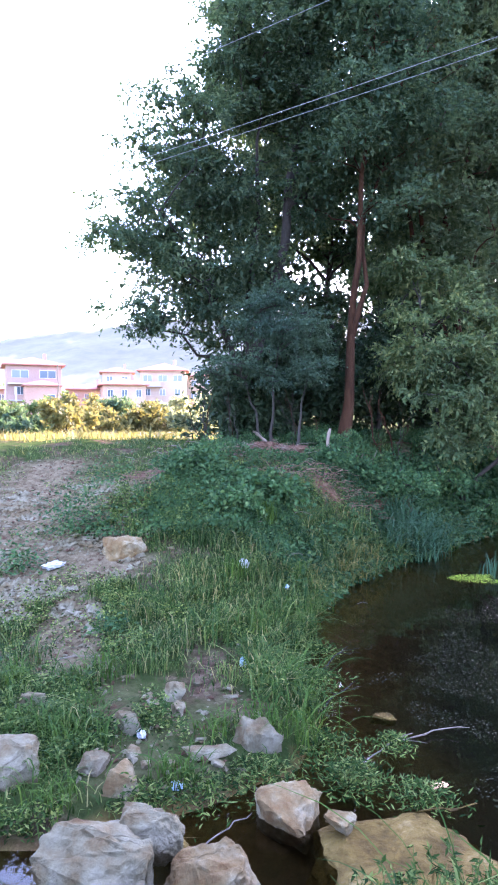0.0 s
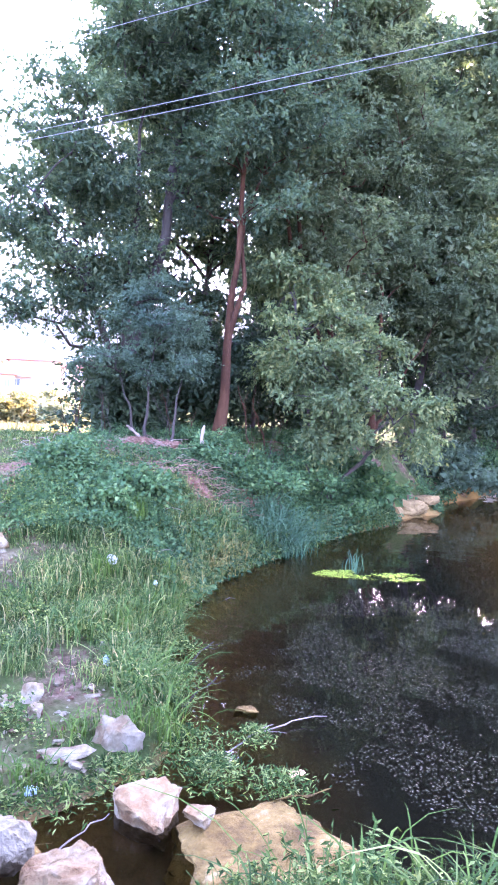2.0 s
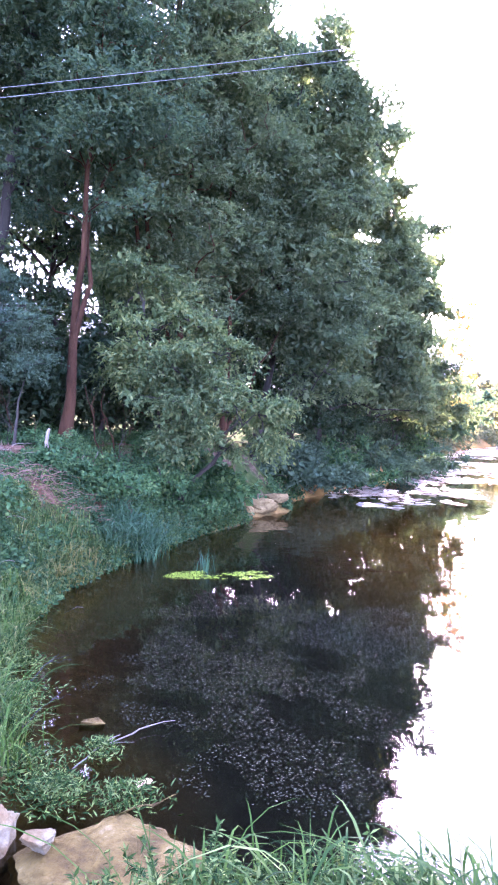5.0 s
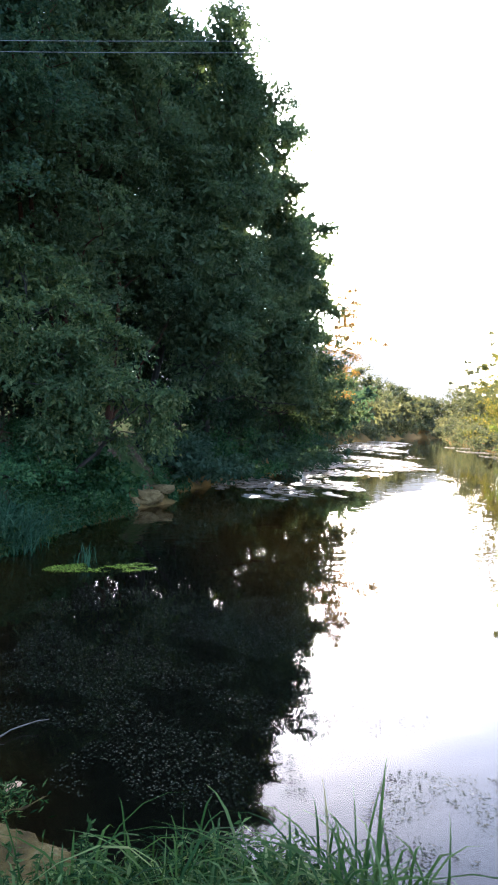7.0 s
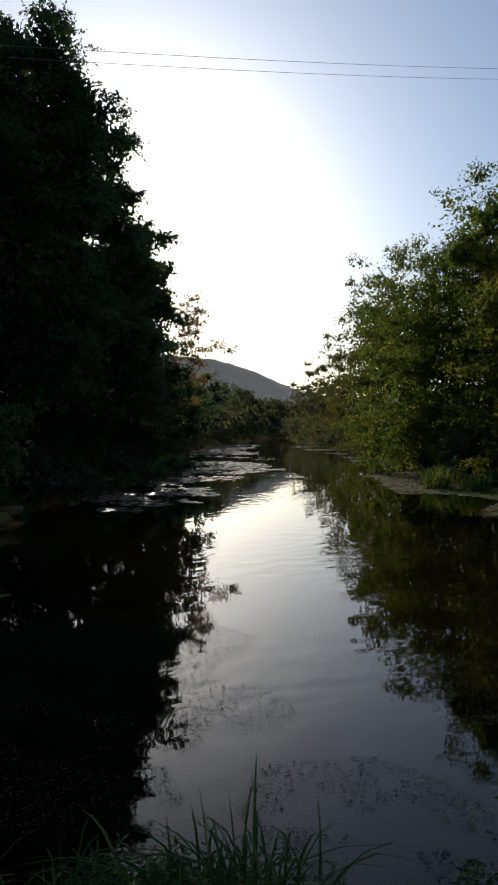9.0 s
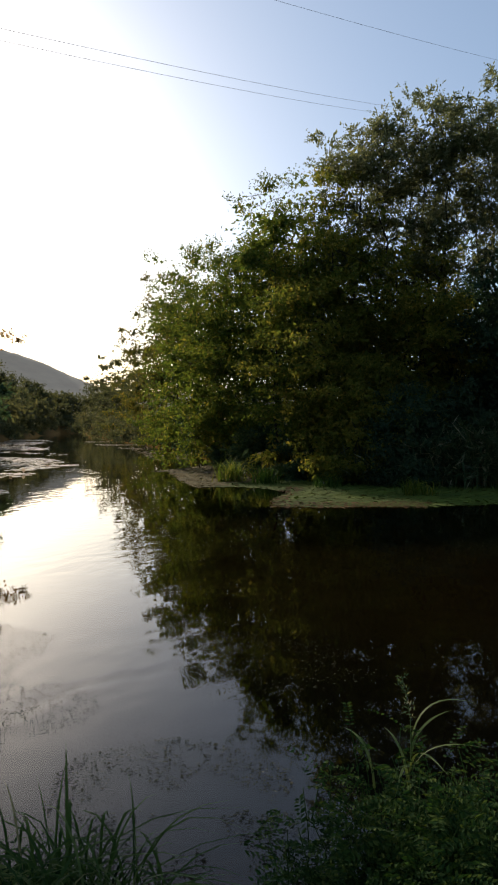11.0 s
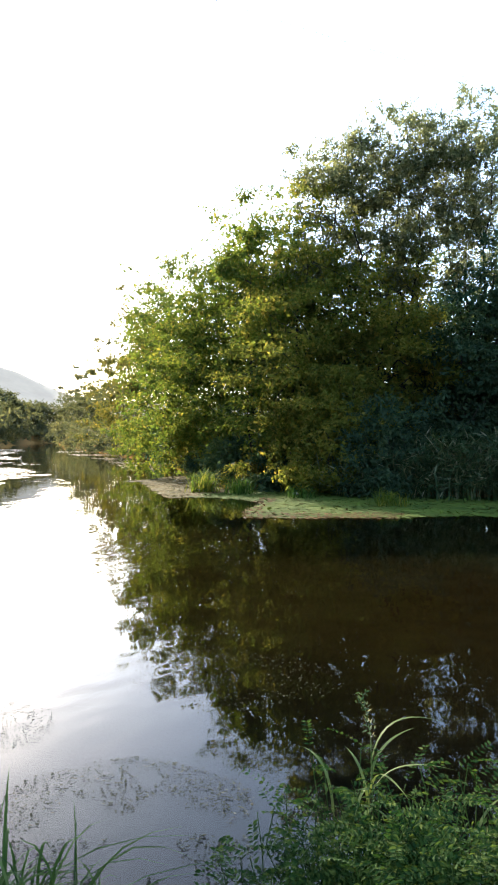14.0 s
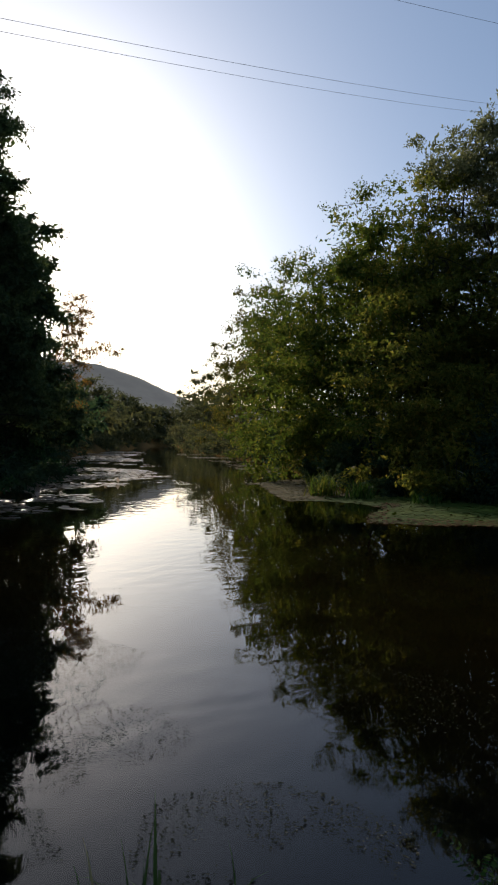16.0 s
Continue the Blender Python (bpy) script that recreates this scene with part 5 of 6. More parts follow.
# ---- power lines ----
for a0, z, c, t0 in ((8.1, -11.03, 0.00095, -144.17), (5.13, -14.388, 0.00091, -158.1), (15.92, -11.71, 0.00073, -176.26)):
    a = radians(a0)
    t = np.linspace(-50, 90, 57)
    u = np.clip(t, -8, 60)
    tb = Tubes()
    tb.add(np.stack([12.5 * math.sin(a) + t * math.cos(a), 12.5 * math.cos(a) - t * math.sin(a), z + c * (u - t0) ** 2 + 0.1 * np.maximum(t - 60, 0)], 1), np.full(57, 0.0048), 6)
    tagged(new("power_line", tb.mesh("power_line", M_WIRE)), "thin grey overhead power cable across the river", "cable", "overhead cables")

# ---- dead wood, litter and bare earth on the bank ----
def stick(label, p, q, r, seed, material=None, name="stick", category="stick", fork=0):
    rr = np.random.RandomState(seed)
    p, q = np.array(p, float), np.array(q, float)
    tb = Tubes()
    pts = bend((0, 0, 0), q - p, rr, 0.03, 7, 0.08)
    tb.add(pts, r * np.linspace(1, 0.45, 7) * rr.uniform(0.85, 1.15, 7), 7)
    for k in range(fork):
        d = (q - p) * 0.35 + rr.normal(size=3) * np.linalg.norm(q - p) * 0.18
        tb.add(bend(pts[3 + k % 3], pts[3 + k % 3] + d, rr, 0.05, 5, 0.1), r * 0.5 * np.linspace(1, 0.3, 5), 5)
    ob = tagged(new(name, tb.mesh(name, material or M_WOOD)), label, category, "dead wood on the bank")
    ob.location = p
    return ob


stick("short cut wooden post leaning on the bank", (1.5, 13.4, gz_(1.5, 13.4) - 0.15), (1.64, 13.4, gz_(1.5, 13.4) + 0.6), 0.06, 1, name="post", category="post")
stick("broken pale log on the soil heap", (0.42, 14.0, gz_(0.42, 14.0) + 0.05), (0.08, 13.8, gz_(0.1, 13.8) + 0.42), 0.045, 2, fork=1)
for i, (x, y, dx, dy, dz, r_) in enumerate([(-1.1, 12.6, -0.25, 0.1, 0.45, 0.012), (2.2, 13.6, 0.15, 0, 0.42, 0.014), (2.5, 13.9, 0.2, 0.1, 0.5, 0.014), (-0.4, 13.7, 0.5, 0.1, 0.14, 0.014), (0.9, 13.7, -0.5, 0.1, 0.12, 0.014), (-1.5, 9.4, 0.5, 0.1, 0.05, 0.014), (0.2, 9.6, 0.35, -0.2, 0.06, 0.01),
                                          (-1.3, 10.3, 0.3, -0.2, 0.12, 0.012), (-2.0, 8.2, 0.35, 0.15, 0.04, 0.01), (0.7, 12.2, 0.1, -0.3, 0.2, 0.012), (-1.9, 6.6, 0.4, 0.05, 0.03, 0.008)]):
    stick("dry thin stick lying on the bank", (x, y, gz_(x, y) + 0.02), (x + dx, y + dy, gz_(x + dx, y + dy) + dz), r_, 10 + i, fork=i % 2)
stick("bleached driftwood branch in the water", (1.25, 5.35, 0.0), (1.85, 5.5, 0.04), 0.008, 30)
stick("pale driftwood branch in the water", (0.9, 5.05, -0.01), (1.35, 5.4, 0.04), 0.007, 31, fork=2)
stick("thin stick between the rocks", (-0.3, 3.95, 0.0), (0.02, 4.25, 0.06), 0.006, 32)
stick("dark twig in the shallows", (0.62, 5.9, 0.0), (0.98, 6.2, 0.14), 0.008, 33, M_BARK, fork=3)
stick("dark twig in the shallows", (0.75, 6.9, 0.0), (1.1, 7.3, 0.12), 0.008, 34, M_BARK, fork=2)
stick("bent dead stem by the dark thicket", (2.9, 14.9, gz_(2.9, 14.9)), (2.6, 15.2, gz_(2.9, 14.9) + 1.4), 0.02, 35, M_BARK_RED, fork=2)
stick("bent dead stem by the dark thicket", (3.3, 15.1, gz_(3.3, 15.1)), (3.0, 15.4, gz_(3.3, 15.1) + 1.3), 0.02, 36, M_BARK_RED, fork=3)

for i in range(14):
    r_ = np.random.RandomState(800 + i)
    x, y = r_.uniform(-1.2, 3.4), r_.uniform(14.2, 15.2)
    stick("thin dead stem standing under the trees", (x, y, gz_(x, y) - 0.03), (x + r_.normal() * 0.25, y + r_.normal() * 0.2, gz_(x, y) + r_.uniform(0.5, 1.4)), 0.011, 820 + i, M_BARK_RED if i % 2 else M_BARK, fork=2)
rr = np.random.RandomState(77)
tb = Tubes()
for k in range(160):
    x, y = rr.normal(0.2, 0.75), rr.normal(13.75, 0.3)
    p = np.array([x, y, gz_(x, y) + 0.04])
    d = rr.normal(size=3) * np.array([0.22, 0.12, 0.07])
    tb.add(bend(p, p + d, rr, 0.1, 4, 0.1), 0.007 * np.linspace(1, 0.5, 4), 4)
for k in range(120):
    x, y = rr.uniform(-2.5, 1.5), rr.uniform(9.5, 13.5)
    p = np.array([x, y, gz_(x, y) + 0.05])
    d = rr.normal(size=3) * np.array([0.2, 0.12, 0.05])
    tb.add(bend(p, p + d, rr, 0.1, 4, 0.1), 0.006 * np.linspace(1, 0.5, 4), 4)
tagged(new("twig_litter", tb.mesh("twig_litter", M_WOOD)), "dry twigs strewn over the bank", "twigs", kind="stuff")
M_SOIL = solid_mat("crumbling_red_soil", [(0.3, (0.06, 0.03, 0.02)), (0.55, (0.1, 0.055, 0.034)), (0.75, (0.15, 0.1, 0.065))], 6, 0.95, 1.0, 26, spec=0.05)
M_SAND = solid_mat("sandy_bank", [(0.3, (0.075, 0.05, 0.02)), (0.7, (0.19, 0.135, 0.06))], 3, 0.95, 1.0, 14, spec=0.05)
for x, y, sz, k in ((-0.35, 13.9, (0.42, 0.3, 0.2), 41), (0.35, 14.0, (0.5, 0.32, 0.26), 47), (1.0, 13.85, (0.36, 0.3, 0.18), 48)):
    stone("heap of crumbly reddish soil under the trees", x, y, gz_(x, y) - 0.04, sz, k, M_SOIL, 25 * k, "earth_mound", group="bare earth", points=30, splits=3)

for x, y, z, sz, k, t_ in ((8.35, 18.25, 0.28, (0.8, 0.42, 0.4), 45, 20), (7.75, 17.95, 0.2, (0.5, 0.36, 0.36), 46, 50), (9.1, 18.75, 0.45, (0.6, 0.36, 0.22), 49, 30)):
    stone("eroded sandy ledge above the water", x, y, z, sz, k, M_SAND, t_, "sand_ledge", group="bare earth", points=22, flat=0.8, splits=3)

# stones of the bare track
rng = np.random.RandomState(71)
kinds = []
for k in range(5):
    kinds.append(stone("pale stone on the bare track", -3.2, 8.2 + 0.3 * k, gz_(-3.2, 8.2 + 0.3 * k) + 0.02, (0.1, 0.08, 0.06), 80 + k, M_ROCK, 40 * k, "stone", group="stones of the bare track", splits=1, points=10))
for k in range(110):
    x, y = rng.normal(-2.9, 0.75), rng.uniform(7.0, 11.2)
    m_ = pose(x, y, gz_(x, y) + 0.012, rng.uniform(-15, 15), 0, rng.uniform(0, 360)) @ Matrix.Diagonal((*([rng.uniform(0.25, 1.0)] * 3), 1))
    c = copy_thing(kinds[k % 5], m_)
    c.matrix_world = m_
for k in range(46):
    x, y = rng.uniform(-2.3, 0.25), rng.uniform(4.4, 7.2)
    if -0.05 < gz_(x, y):
        m_ = pose(x, y, gz_(x, y) + 0.01, rng.uniform(-15, 15), 0, rng.uniform(0, 360)) @ Matrix.Diagonal((*([rng.uniform(0.3, 1.0)] * 3), 1))
        c = copy_thing(kinds[k % 5], m_)
        c.matrix_world = m_
        tagged(c, "small stone among the grass", group="stones among the grass")

# dry bramble canes over the bare soil of the slope
rr = np.random.RandomState(79)
M_CANE = solid_mat("dry_bramble_canes", [(0.3, (0.1, 0.05, 0.035)), (0.7, (0.22, 0.13, 0.095))], 5, 0.9, 0.2, 40, spec=0.1)
for cx, cy, rx, ry, n in ((1.35, 12.3, 0.45, 0.3, 130), (2.0, 12.6, 0.4, 0.25, 90), (-1.7, 11.3, 0.35, 0.45, 150), (0.3, 13.6, 0.9, 0.3, 150), (-0.5, 11.6, 0.4, 0.2, 60), (0.7, 12.2, 0.4, 0.3, 70)):
    tb = Tubes()
    z0 = gz_(cx, cy)
    for k in range(n):
        x, y = rr.normal(cx, rx * 0.6), rr.normal(cy, ry * 0.6)
        p = np.array([x - cx, y - cy, gz_(x, y) - z0 + rr.uniform(0.02, 0.16)])
        q = p + rr.normal(size=3) * np.array([0.2, 0.14, 0.06])
        tb.add(bend(p, q, rr, 0.05, 5, 0.14), 0.005 * rr.uniform(0.6, 1.4) * np.linspace(1, 0.5, 5), 4)
    ob = tagged(new("dry_canes", tb.mesh("dry_canes", M_CANE)), "tangle of dry reddish bramble canes on bare soil", "dry canes", "dry canes of the slope", "stuff")
    ob.location = (cx, cy, z0)

# pebbles and clods, too many to count
def pebbles(name, label, rng, x, y, size, material):
    n = len(x)
    o = np.array([(1, 0, 0), (0, 1, 0), (-1, 0, 0), (0, -1, 0), (0, 0, 0.7), (0, 0, -0.7)], float)
    a = rng.uniform(0, 6.283, n)
    k = size * rng.uniform(0.3, 1.0, n) ** 1.6
    v = o[None] * rng.uniform(0.6, 1.3, (n, 6, 3)) + rng.normal(size=(n, 6, 3)) * 0.18
    c, s_ = np.cos(a)[:, None], np.sin(a)[:, None]
    v = np.stack([v[..., 0] * c - v[..., 1] * s_, v[..., 0] * s_ + v[..., 1] * c, v[..., 2]], -1) * k[:, None, None]
    v += np.stack([x, y, ground_z(x, y) + 0.25 * k], 1)[:, None]
    tri = np.array([(0, 1, 4), (1, 2, 4), (2, 3, 4), (3, 0, 4), (1, 0, 5), (2, 1, 5), (3, 2, 5), (0, 3, 5)])
    f = (np.arange(n)[:, None, None] * 6 + tri[None]).reshape(-1)
    return tagged(new(name, mesh_of(name, v.reshape(-1, 3), f, np.full(8 * n, 3), material)), label, "pebbles", kind="stuff")


x, y = scatter(rng, 16000, -5, 3, 4.4, 14.6, lambda x, y: (bare_earth(x, y) > 0.35) & (shore(x, y) > 0.03))
pebbles("pebbles", "pale pebbles strewn on the bare soil", rng, x[::2], y[::2], 0.035, M_ROCK)
x, y = scatter(rng, 9000, -4.6, -1.4, 7.0, 11.8, lambda x, y: (bare_earth(x, y) > 0.5) & (waves(x * 2, y * 2, 66) + 0.5 * waves(x * 6, y * 6, 67) > -0.05))
pebbles("pebbles", "pale stones strewn thickly on the track", rng, x, y, 0.06, M_ROCK)
x, y = scatter(rng, 8000, -5, 3, 4.4, 14.6, lambda x, y: (bare_earth(x, y) > 0.35) & (shore(x, y) > 0.03))
pebbles("clods", "crumbs of brown soil on bare ground", rng, x[1::2], y[1::2], 0.04, M_SOIL)

# long grass in arching tufts over the bank
rr = np.random.RandomState(88)
cx, cy = scatter(rr, 900, -2.8, 2.4, 4.6, 12.4, lambda x, y: (shore(x, y) > 0.06) & (bare_earth(x, y) < 0.45) & ((y < 9.6) | (x > 0.8)) & (rr.rand(len(x)) < np.interp(y, [4.6, 6.0, 6.8, 9], [0.03, 0.08, 1, 0.8])))
k = 50
rt = np.repeat(np.stack([cx, cy, ground_z(cx, cy) - 0.02], 1), k, 0) + np.concatenate([rr.normal(size=(len(cx) * k, 2)) * 0.1, np.zeros((len(cx) * k, 1))], 1)
hh = np.repeat(rr.uniform(0.09, 0.27, len(cx)), k) * rr.uniform(0.45, 1.25, len(cx) * k)
v, f = arching(rr, rt, rr.uniform(0, 6.283, len(hh)), hh, hh * rr.uniform(0.3, 1.5, len(hh)), 0.0068 * rr.uniform(0.6, 1.3, len(hh)), 5)
tagged(new("tall_bank_grass", mesh_of("tall_bank_grass", v, f, np.full(len(f) // 4, 4), M_GRASS, True)), "long green grass arching in tufts on the bank", "grass", kind="stuff")

# uneven tufts along the waterline, some of them yellowed
rr = np.random.RandomState(91)
M_GRASS_DRY = leaf_mat("yellowed_grass", [(0, (0.07, 0.09, 0.025)), (0.6, (0.13, 0.14, 0.045)), (1, (0.24, 0.2, 0.09))], 0.3, dull=0.0, gloss=0.04)
tx, ty = scatter(rr, 1500, -0.6, 4.4, 5.2, 14.0, lambda x, y: (np.abs(shore(x, y) - 0.12) < 0.16))
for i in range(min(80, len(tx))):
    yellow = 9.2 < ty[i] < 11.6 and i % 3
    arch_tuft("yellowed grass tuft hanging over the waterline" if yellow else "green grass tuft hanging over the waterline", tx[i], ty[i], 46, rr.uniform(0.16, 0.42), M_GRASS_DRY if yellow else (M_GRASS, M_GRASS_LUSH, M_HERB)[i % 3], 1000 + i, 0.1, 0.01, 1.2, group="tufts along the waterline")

# broad-leaved weeds
for i, (x, y, h, n) in enumerate([(-2.5, 9.7, 0.4, 1100), (-3.05, 8.8, 0.3, 450), (-2.25, 11.5, 0.34, 420), (-2.1, 9.5, 0.24, 300), (-2.7, 6.2, 0.2, 260), (-1.5, 7.2, 0.2, 260), (-1.0, 11.4, 0.35, 500), (-0.6, 11.2, 0.4, 600), (-0.85, 10.6, 0.35, 500)]):
    rr = np.random.RandomState(600 + i)
    q = rr.normal(size=(n, 3)) * np.array([0.2, 0.2, 0.4]) * (h / 0.3)
    b = np.stack([q[:, 0], q[:, 1], np.abs(q[:, 2]) * h * 1.6], 1)
    ob = tagged(new("weed", leaf_mesh("weed", rr, b, rr.normal(size=(n, 3)) * np.array([1, 1, 0.4]), 0.062, M_BRAMBLE, 0.6)), "broad-leaved dark green weed on the track", "weed", "broad-leaved weeds", "stuff")
    ob.location = (x, y, gz_(x, y))
for i, (x, y, h) in enumerate([(-1.6, 5.95, 0.4), (-1.4, 6.2, 0.4), (-0.4, 7.0, 0.4), (0.1, 7.3, 0.45), (0.35, 8.1, 0.5), (-0.2, 8.4, 0.45), (-0.9, 7.8, 0.4), (-1.4, 5.2, 0.3), (-2.2, 6.6, 0.35), (0.6, 9.3, 0.45), (1.1, 10.4, 0.5), (0.2, 10.1, 0.5), (1.7, 11.6, 0.45), (-1.9, 5.2, 0.32)]):
    arch_tuft("lush green grass tuft on the bank", x, y, 90, h * 0.68, M_GRASS_LUSH if i % 2 else M_GRASS, 640 + i, 0.14, 0.01, 1.1, group="lush tufts on the bank")

for i, (x, y) in enumerate([(-1.3, 4.3), (-1.6, 4.6), (-1.5, 5.1), (-1.4, 5.6), (0.12, 5.25), (-2.2, 5.0), (-2.0, 4.5), (-1.7, 6.1), (-2.2, 5.9), (-0.25, 5.2), (-0.5, 4.55), (-1.25, 4.95)]):
    arch_tuft("low lush grass tuft between the stones", x, y, 80, 0.17 + 0.03 * (i % 3), M_GRASS_LUSH, 760 + i, 0.1, 0.009, 1.2, group="lush tufts on the bank")

# litter
def crumpled(name, label, x, y, z, size, material, seed, category="litter"):
    rr = random.Random(seed)
    bm = bmesh.new()
    bmesh.ops.create_icosphere(bm, subdivisions=3, radius=1)
    for v in bm.verts:
        k = 1 + 0.45 * noise.noise(v.co * 2.3 + Vector((seed, 0, 0))) + 0.2 * noise.noise(v.co * 6 + Vector((0, seed, 0)))
        v.co = Vector((v.co.x * size[0] * k, v.co.y * size[1] * k, v.co.z * size[2] * k))
    me = bpy.data.meshes.new(name)
    bm.to_mesh(me)
    bm.free()
    me.materials.append(material)
    ob = tagged(new(name, me), label, category, "litter on the bank")
    ob.matrix_world = pose(x, y, z, 0, 0, rr.uniform(0, 360))
    return ob


M_PLASTIC = solid_mat("white_plastic", [(0.3, (0.2, 0.2, 0.2)), (0.7, (0.3, 0.3, 0.29))], 6, 0.5, 0.2, 20, spec=0.5)
M_BLUE = solid_mat("pale_blue_plastic", [(0.3, (0.16, 0.25, 0.3)), (0.7, (0.3, 0.4, 0.44))], 6, 0.3, 0.2, 20, spec=0.5)
M_FOIL = solid_mat("crumpled_foil", [(0.3, (0.3, 0.31, 0.33)), (0.7, (0.5, 0.51, 0.53))], 8, 0.3, 0.3, 25, metal=0.7)
M_REDLEAF = solid_mat("dry_red_leaf", [(0.3, (0.4, 0.2, 0.1)), (0.7, (0.6, 0.35, 0.2))], 20, 0.7, 0.2, 60)
crumpled("plastic_bag", "crumpled white plastic bag on the track", -2.6, 8.8, gz_(-2.6, 8.8) + 0.03, (0.16, 0.1, 0.05), M_PLASTIC, 1)
crumpled("plastic_scrap", "pale blue plastic scrap in grass", 0.5, 8.8, gz_(0.5, 8.8) + 0.12, (0.04, 0.04, 0.07), M_BLUE, 2)
crumpled("plastic_scrap", "pale blue plastic scrap in grass", -0.05, 6.5, gz_(-0.05, 6.5) + 0.04, (0.08, 0.05, 0.04), M_BLUE, 3)
crumpled("plastic_scrap", "pale blue plastic scrap at the water", -0.5, 4.5, gz_(-0.5, 4.5) + 0.015, (0.05, 0.06, 0.018), M_BLUE, 4)
crumpled("foil", "crumpled silvery foil among the stones", -0.84, 5.1, gz_(-0.84, 5.1) + 0.025, (0.03, 0.045, 0.035), M_FOIL, 5)
crumpled("paper", "crumpled white paper in the grass", -0.07, 8.6, gz_(-0.07, 8.6) + 0.1, (0.08, 0.06, 0.06), M_PLASTIC, 6)
crumpled("plastic_bottle", "white plastic bottle caught in far reeds", 26.1, 0.95, 0.03, (0.12, 0.3, 0.1), M_PLASTIC, 7)
crumpled("plastic_bottle", "white litter floating at the weed mat", 28.4, 15.6, 0.03, (0.16, 0.3, 0.08), M_PLASTIC, 8)
crumpled("plastic_bottle", "pale litter on the far weed mat", 28.9, 10.8, 0.03, (0.1, 0.2, 0.06), M_PLASTIC, 9)
crumpled("dry_leaf", "dry reddish leaf floating on the water", 1.36, 4.66, 0.012, (0.07, 0.035, 0.008), M_REDLEAF, 10, "leaf")

# ---- the village, its bushes and the hills ----
M_WALL_PINK = solid_mat("pinkish_render", [(0.3, (0.27, 0.175, 0.14)), (0.7, (0.34, 0.22, 0.18))], 0.4, 0.9, 0.2, 6)
M_WALL_BRICK = solid_mat("orange_brick", [(0.3, (0.28, 0.16, 0.12)), (0.7, (0.36, 0.21, 0.16))], 0.5, 0.9, 0.2, 8)
M_WALL_PALE = solid_mat("pale_render", [(0.3, (0.3, 0.215, 0.155)), (0.7, (0.38, 0.28, 0.21))], 0.4, 0.9, 0.2, 6)
M_ROOF = solid_mat("red_roof_tiles", [(0.3, (0.24, 0.09, 0.07)), (0.7, (0.32, 0.13, 0.1))], 0.8, 0.8, 0.5, 9)
M_FRAME = solid_mat("white_window_frames", [(0.3, (0.36, 0.34, 0.33)), (0.7, (0.45, 0.43, 0.42))], 1, 0.6, 0)
M_CONCRETE = solid_mat("grey_concrete", [(0.3, (0.3, 0.29, 0.28)), (0.7, (0.45, 0.44, 0.42))], 1, 0.9, 0.2, 8)
m, nt, out = mat("window_glass")
bs = node(nt, "ShaderNodeBsdfPrincipled", Roughness=0.08)
bs.inputs["Base Color"].default_value = (0.06, 0.09, 0.11, 1)
nt.links.new(bs.outputs[0], out.inputs[0])
M_PANE = m


def box(name, x0, x1, y0, y1, z0, z1, material, parent, label="", bevel=0.02):
    bm = bmesh.new()
    bmesh.ops.create_cube(bm, size=1)
    for v in bm.verts:
        v.co = Vector(((x0 + x1) / 2 + v.co.x * (x1 - x0), (y0 + y1) / 2 + v.co.y * (y1 - y0), (z0 + z1) / 2 + v.co.z * (z1 - z0)))
    if bevel:
        bmesh.ops.bevel(bm, geom=list(bm.edges), offset=bevel, segments=1, affect="EDGES")
    me = bpy.data.meshes.new(name)
    bm.to_mesh(me)
    bm.free()
    me.materials.append(material)
    return part(name, me, parent, label)


def hip_roof(x0, x1, y0, y1, z, rise, parent, over=0.7):
    """A hipped roof with eaves, as one closed solid."""
    x0, x1, y0, y1 = x0 - over, x1 + over, y0 - over, y1 + over
    run = min(x1 - x0, y1 - y0) / 2
    ym = (y0 + y1) / 2
    v = [(x0, y0, z), (x1, y0, z), (x1, y1, z), (x0, y1, z), (x0, y0, z + 0.22), (x1, y0, z + 0.22), (x1, y1, z + 0.22), (x0, y1, z + 0.22), (x0 + run, ym, z + rise), (x1 - run - 0.01, ym, z + rise)]
    f = [(3, 2, 1, 0), (0, 1, 5, 4), (1, 2, 6, 5), (2, 3, 7, 6), (3, 0, 4, 7), (4, 5, 9, 8), (5, 6, 9), (6, 7, 8, 9), (7, 4, 8)]
    me = bpy.data.meshes.new("roof")
    me.from_pydata(v, [], f)
    me.materials.append(M_ROOF)
    return part("roof", me, parent)


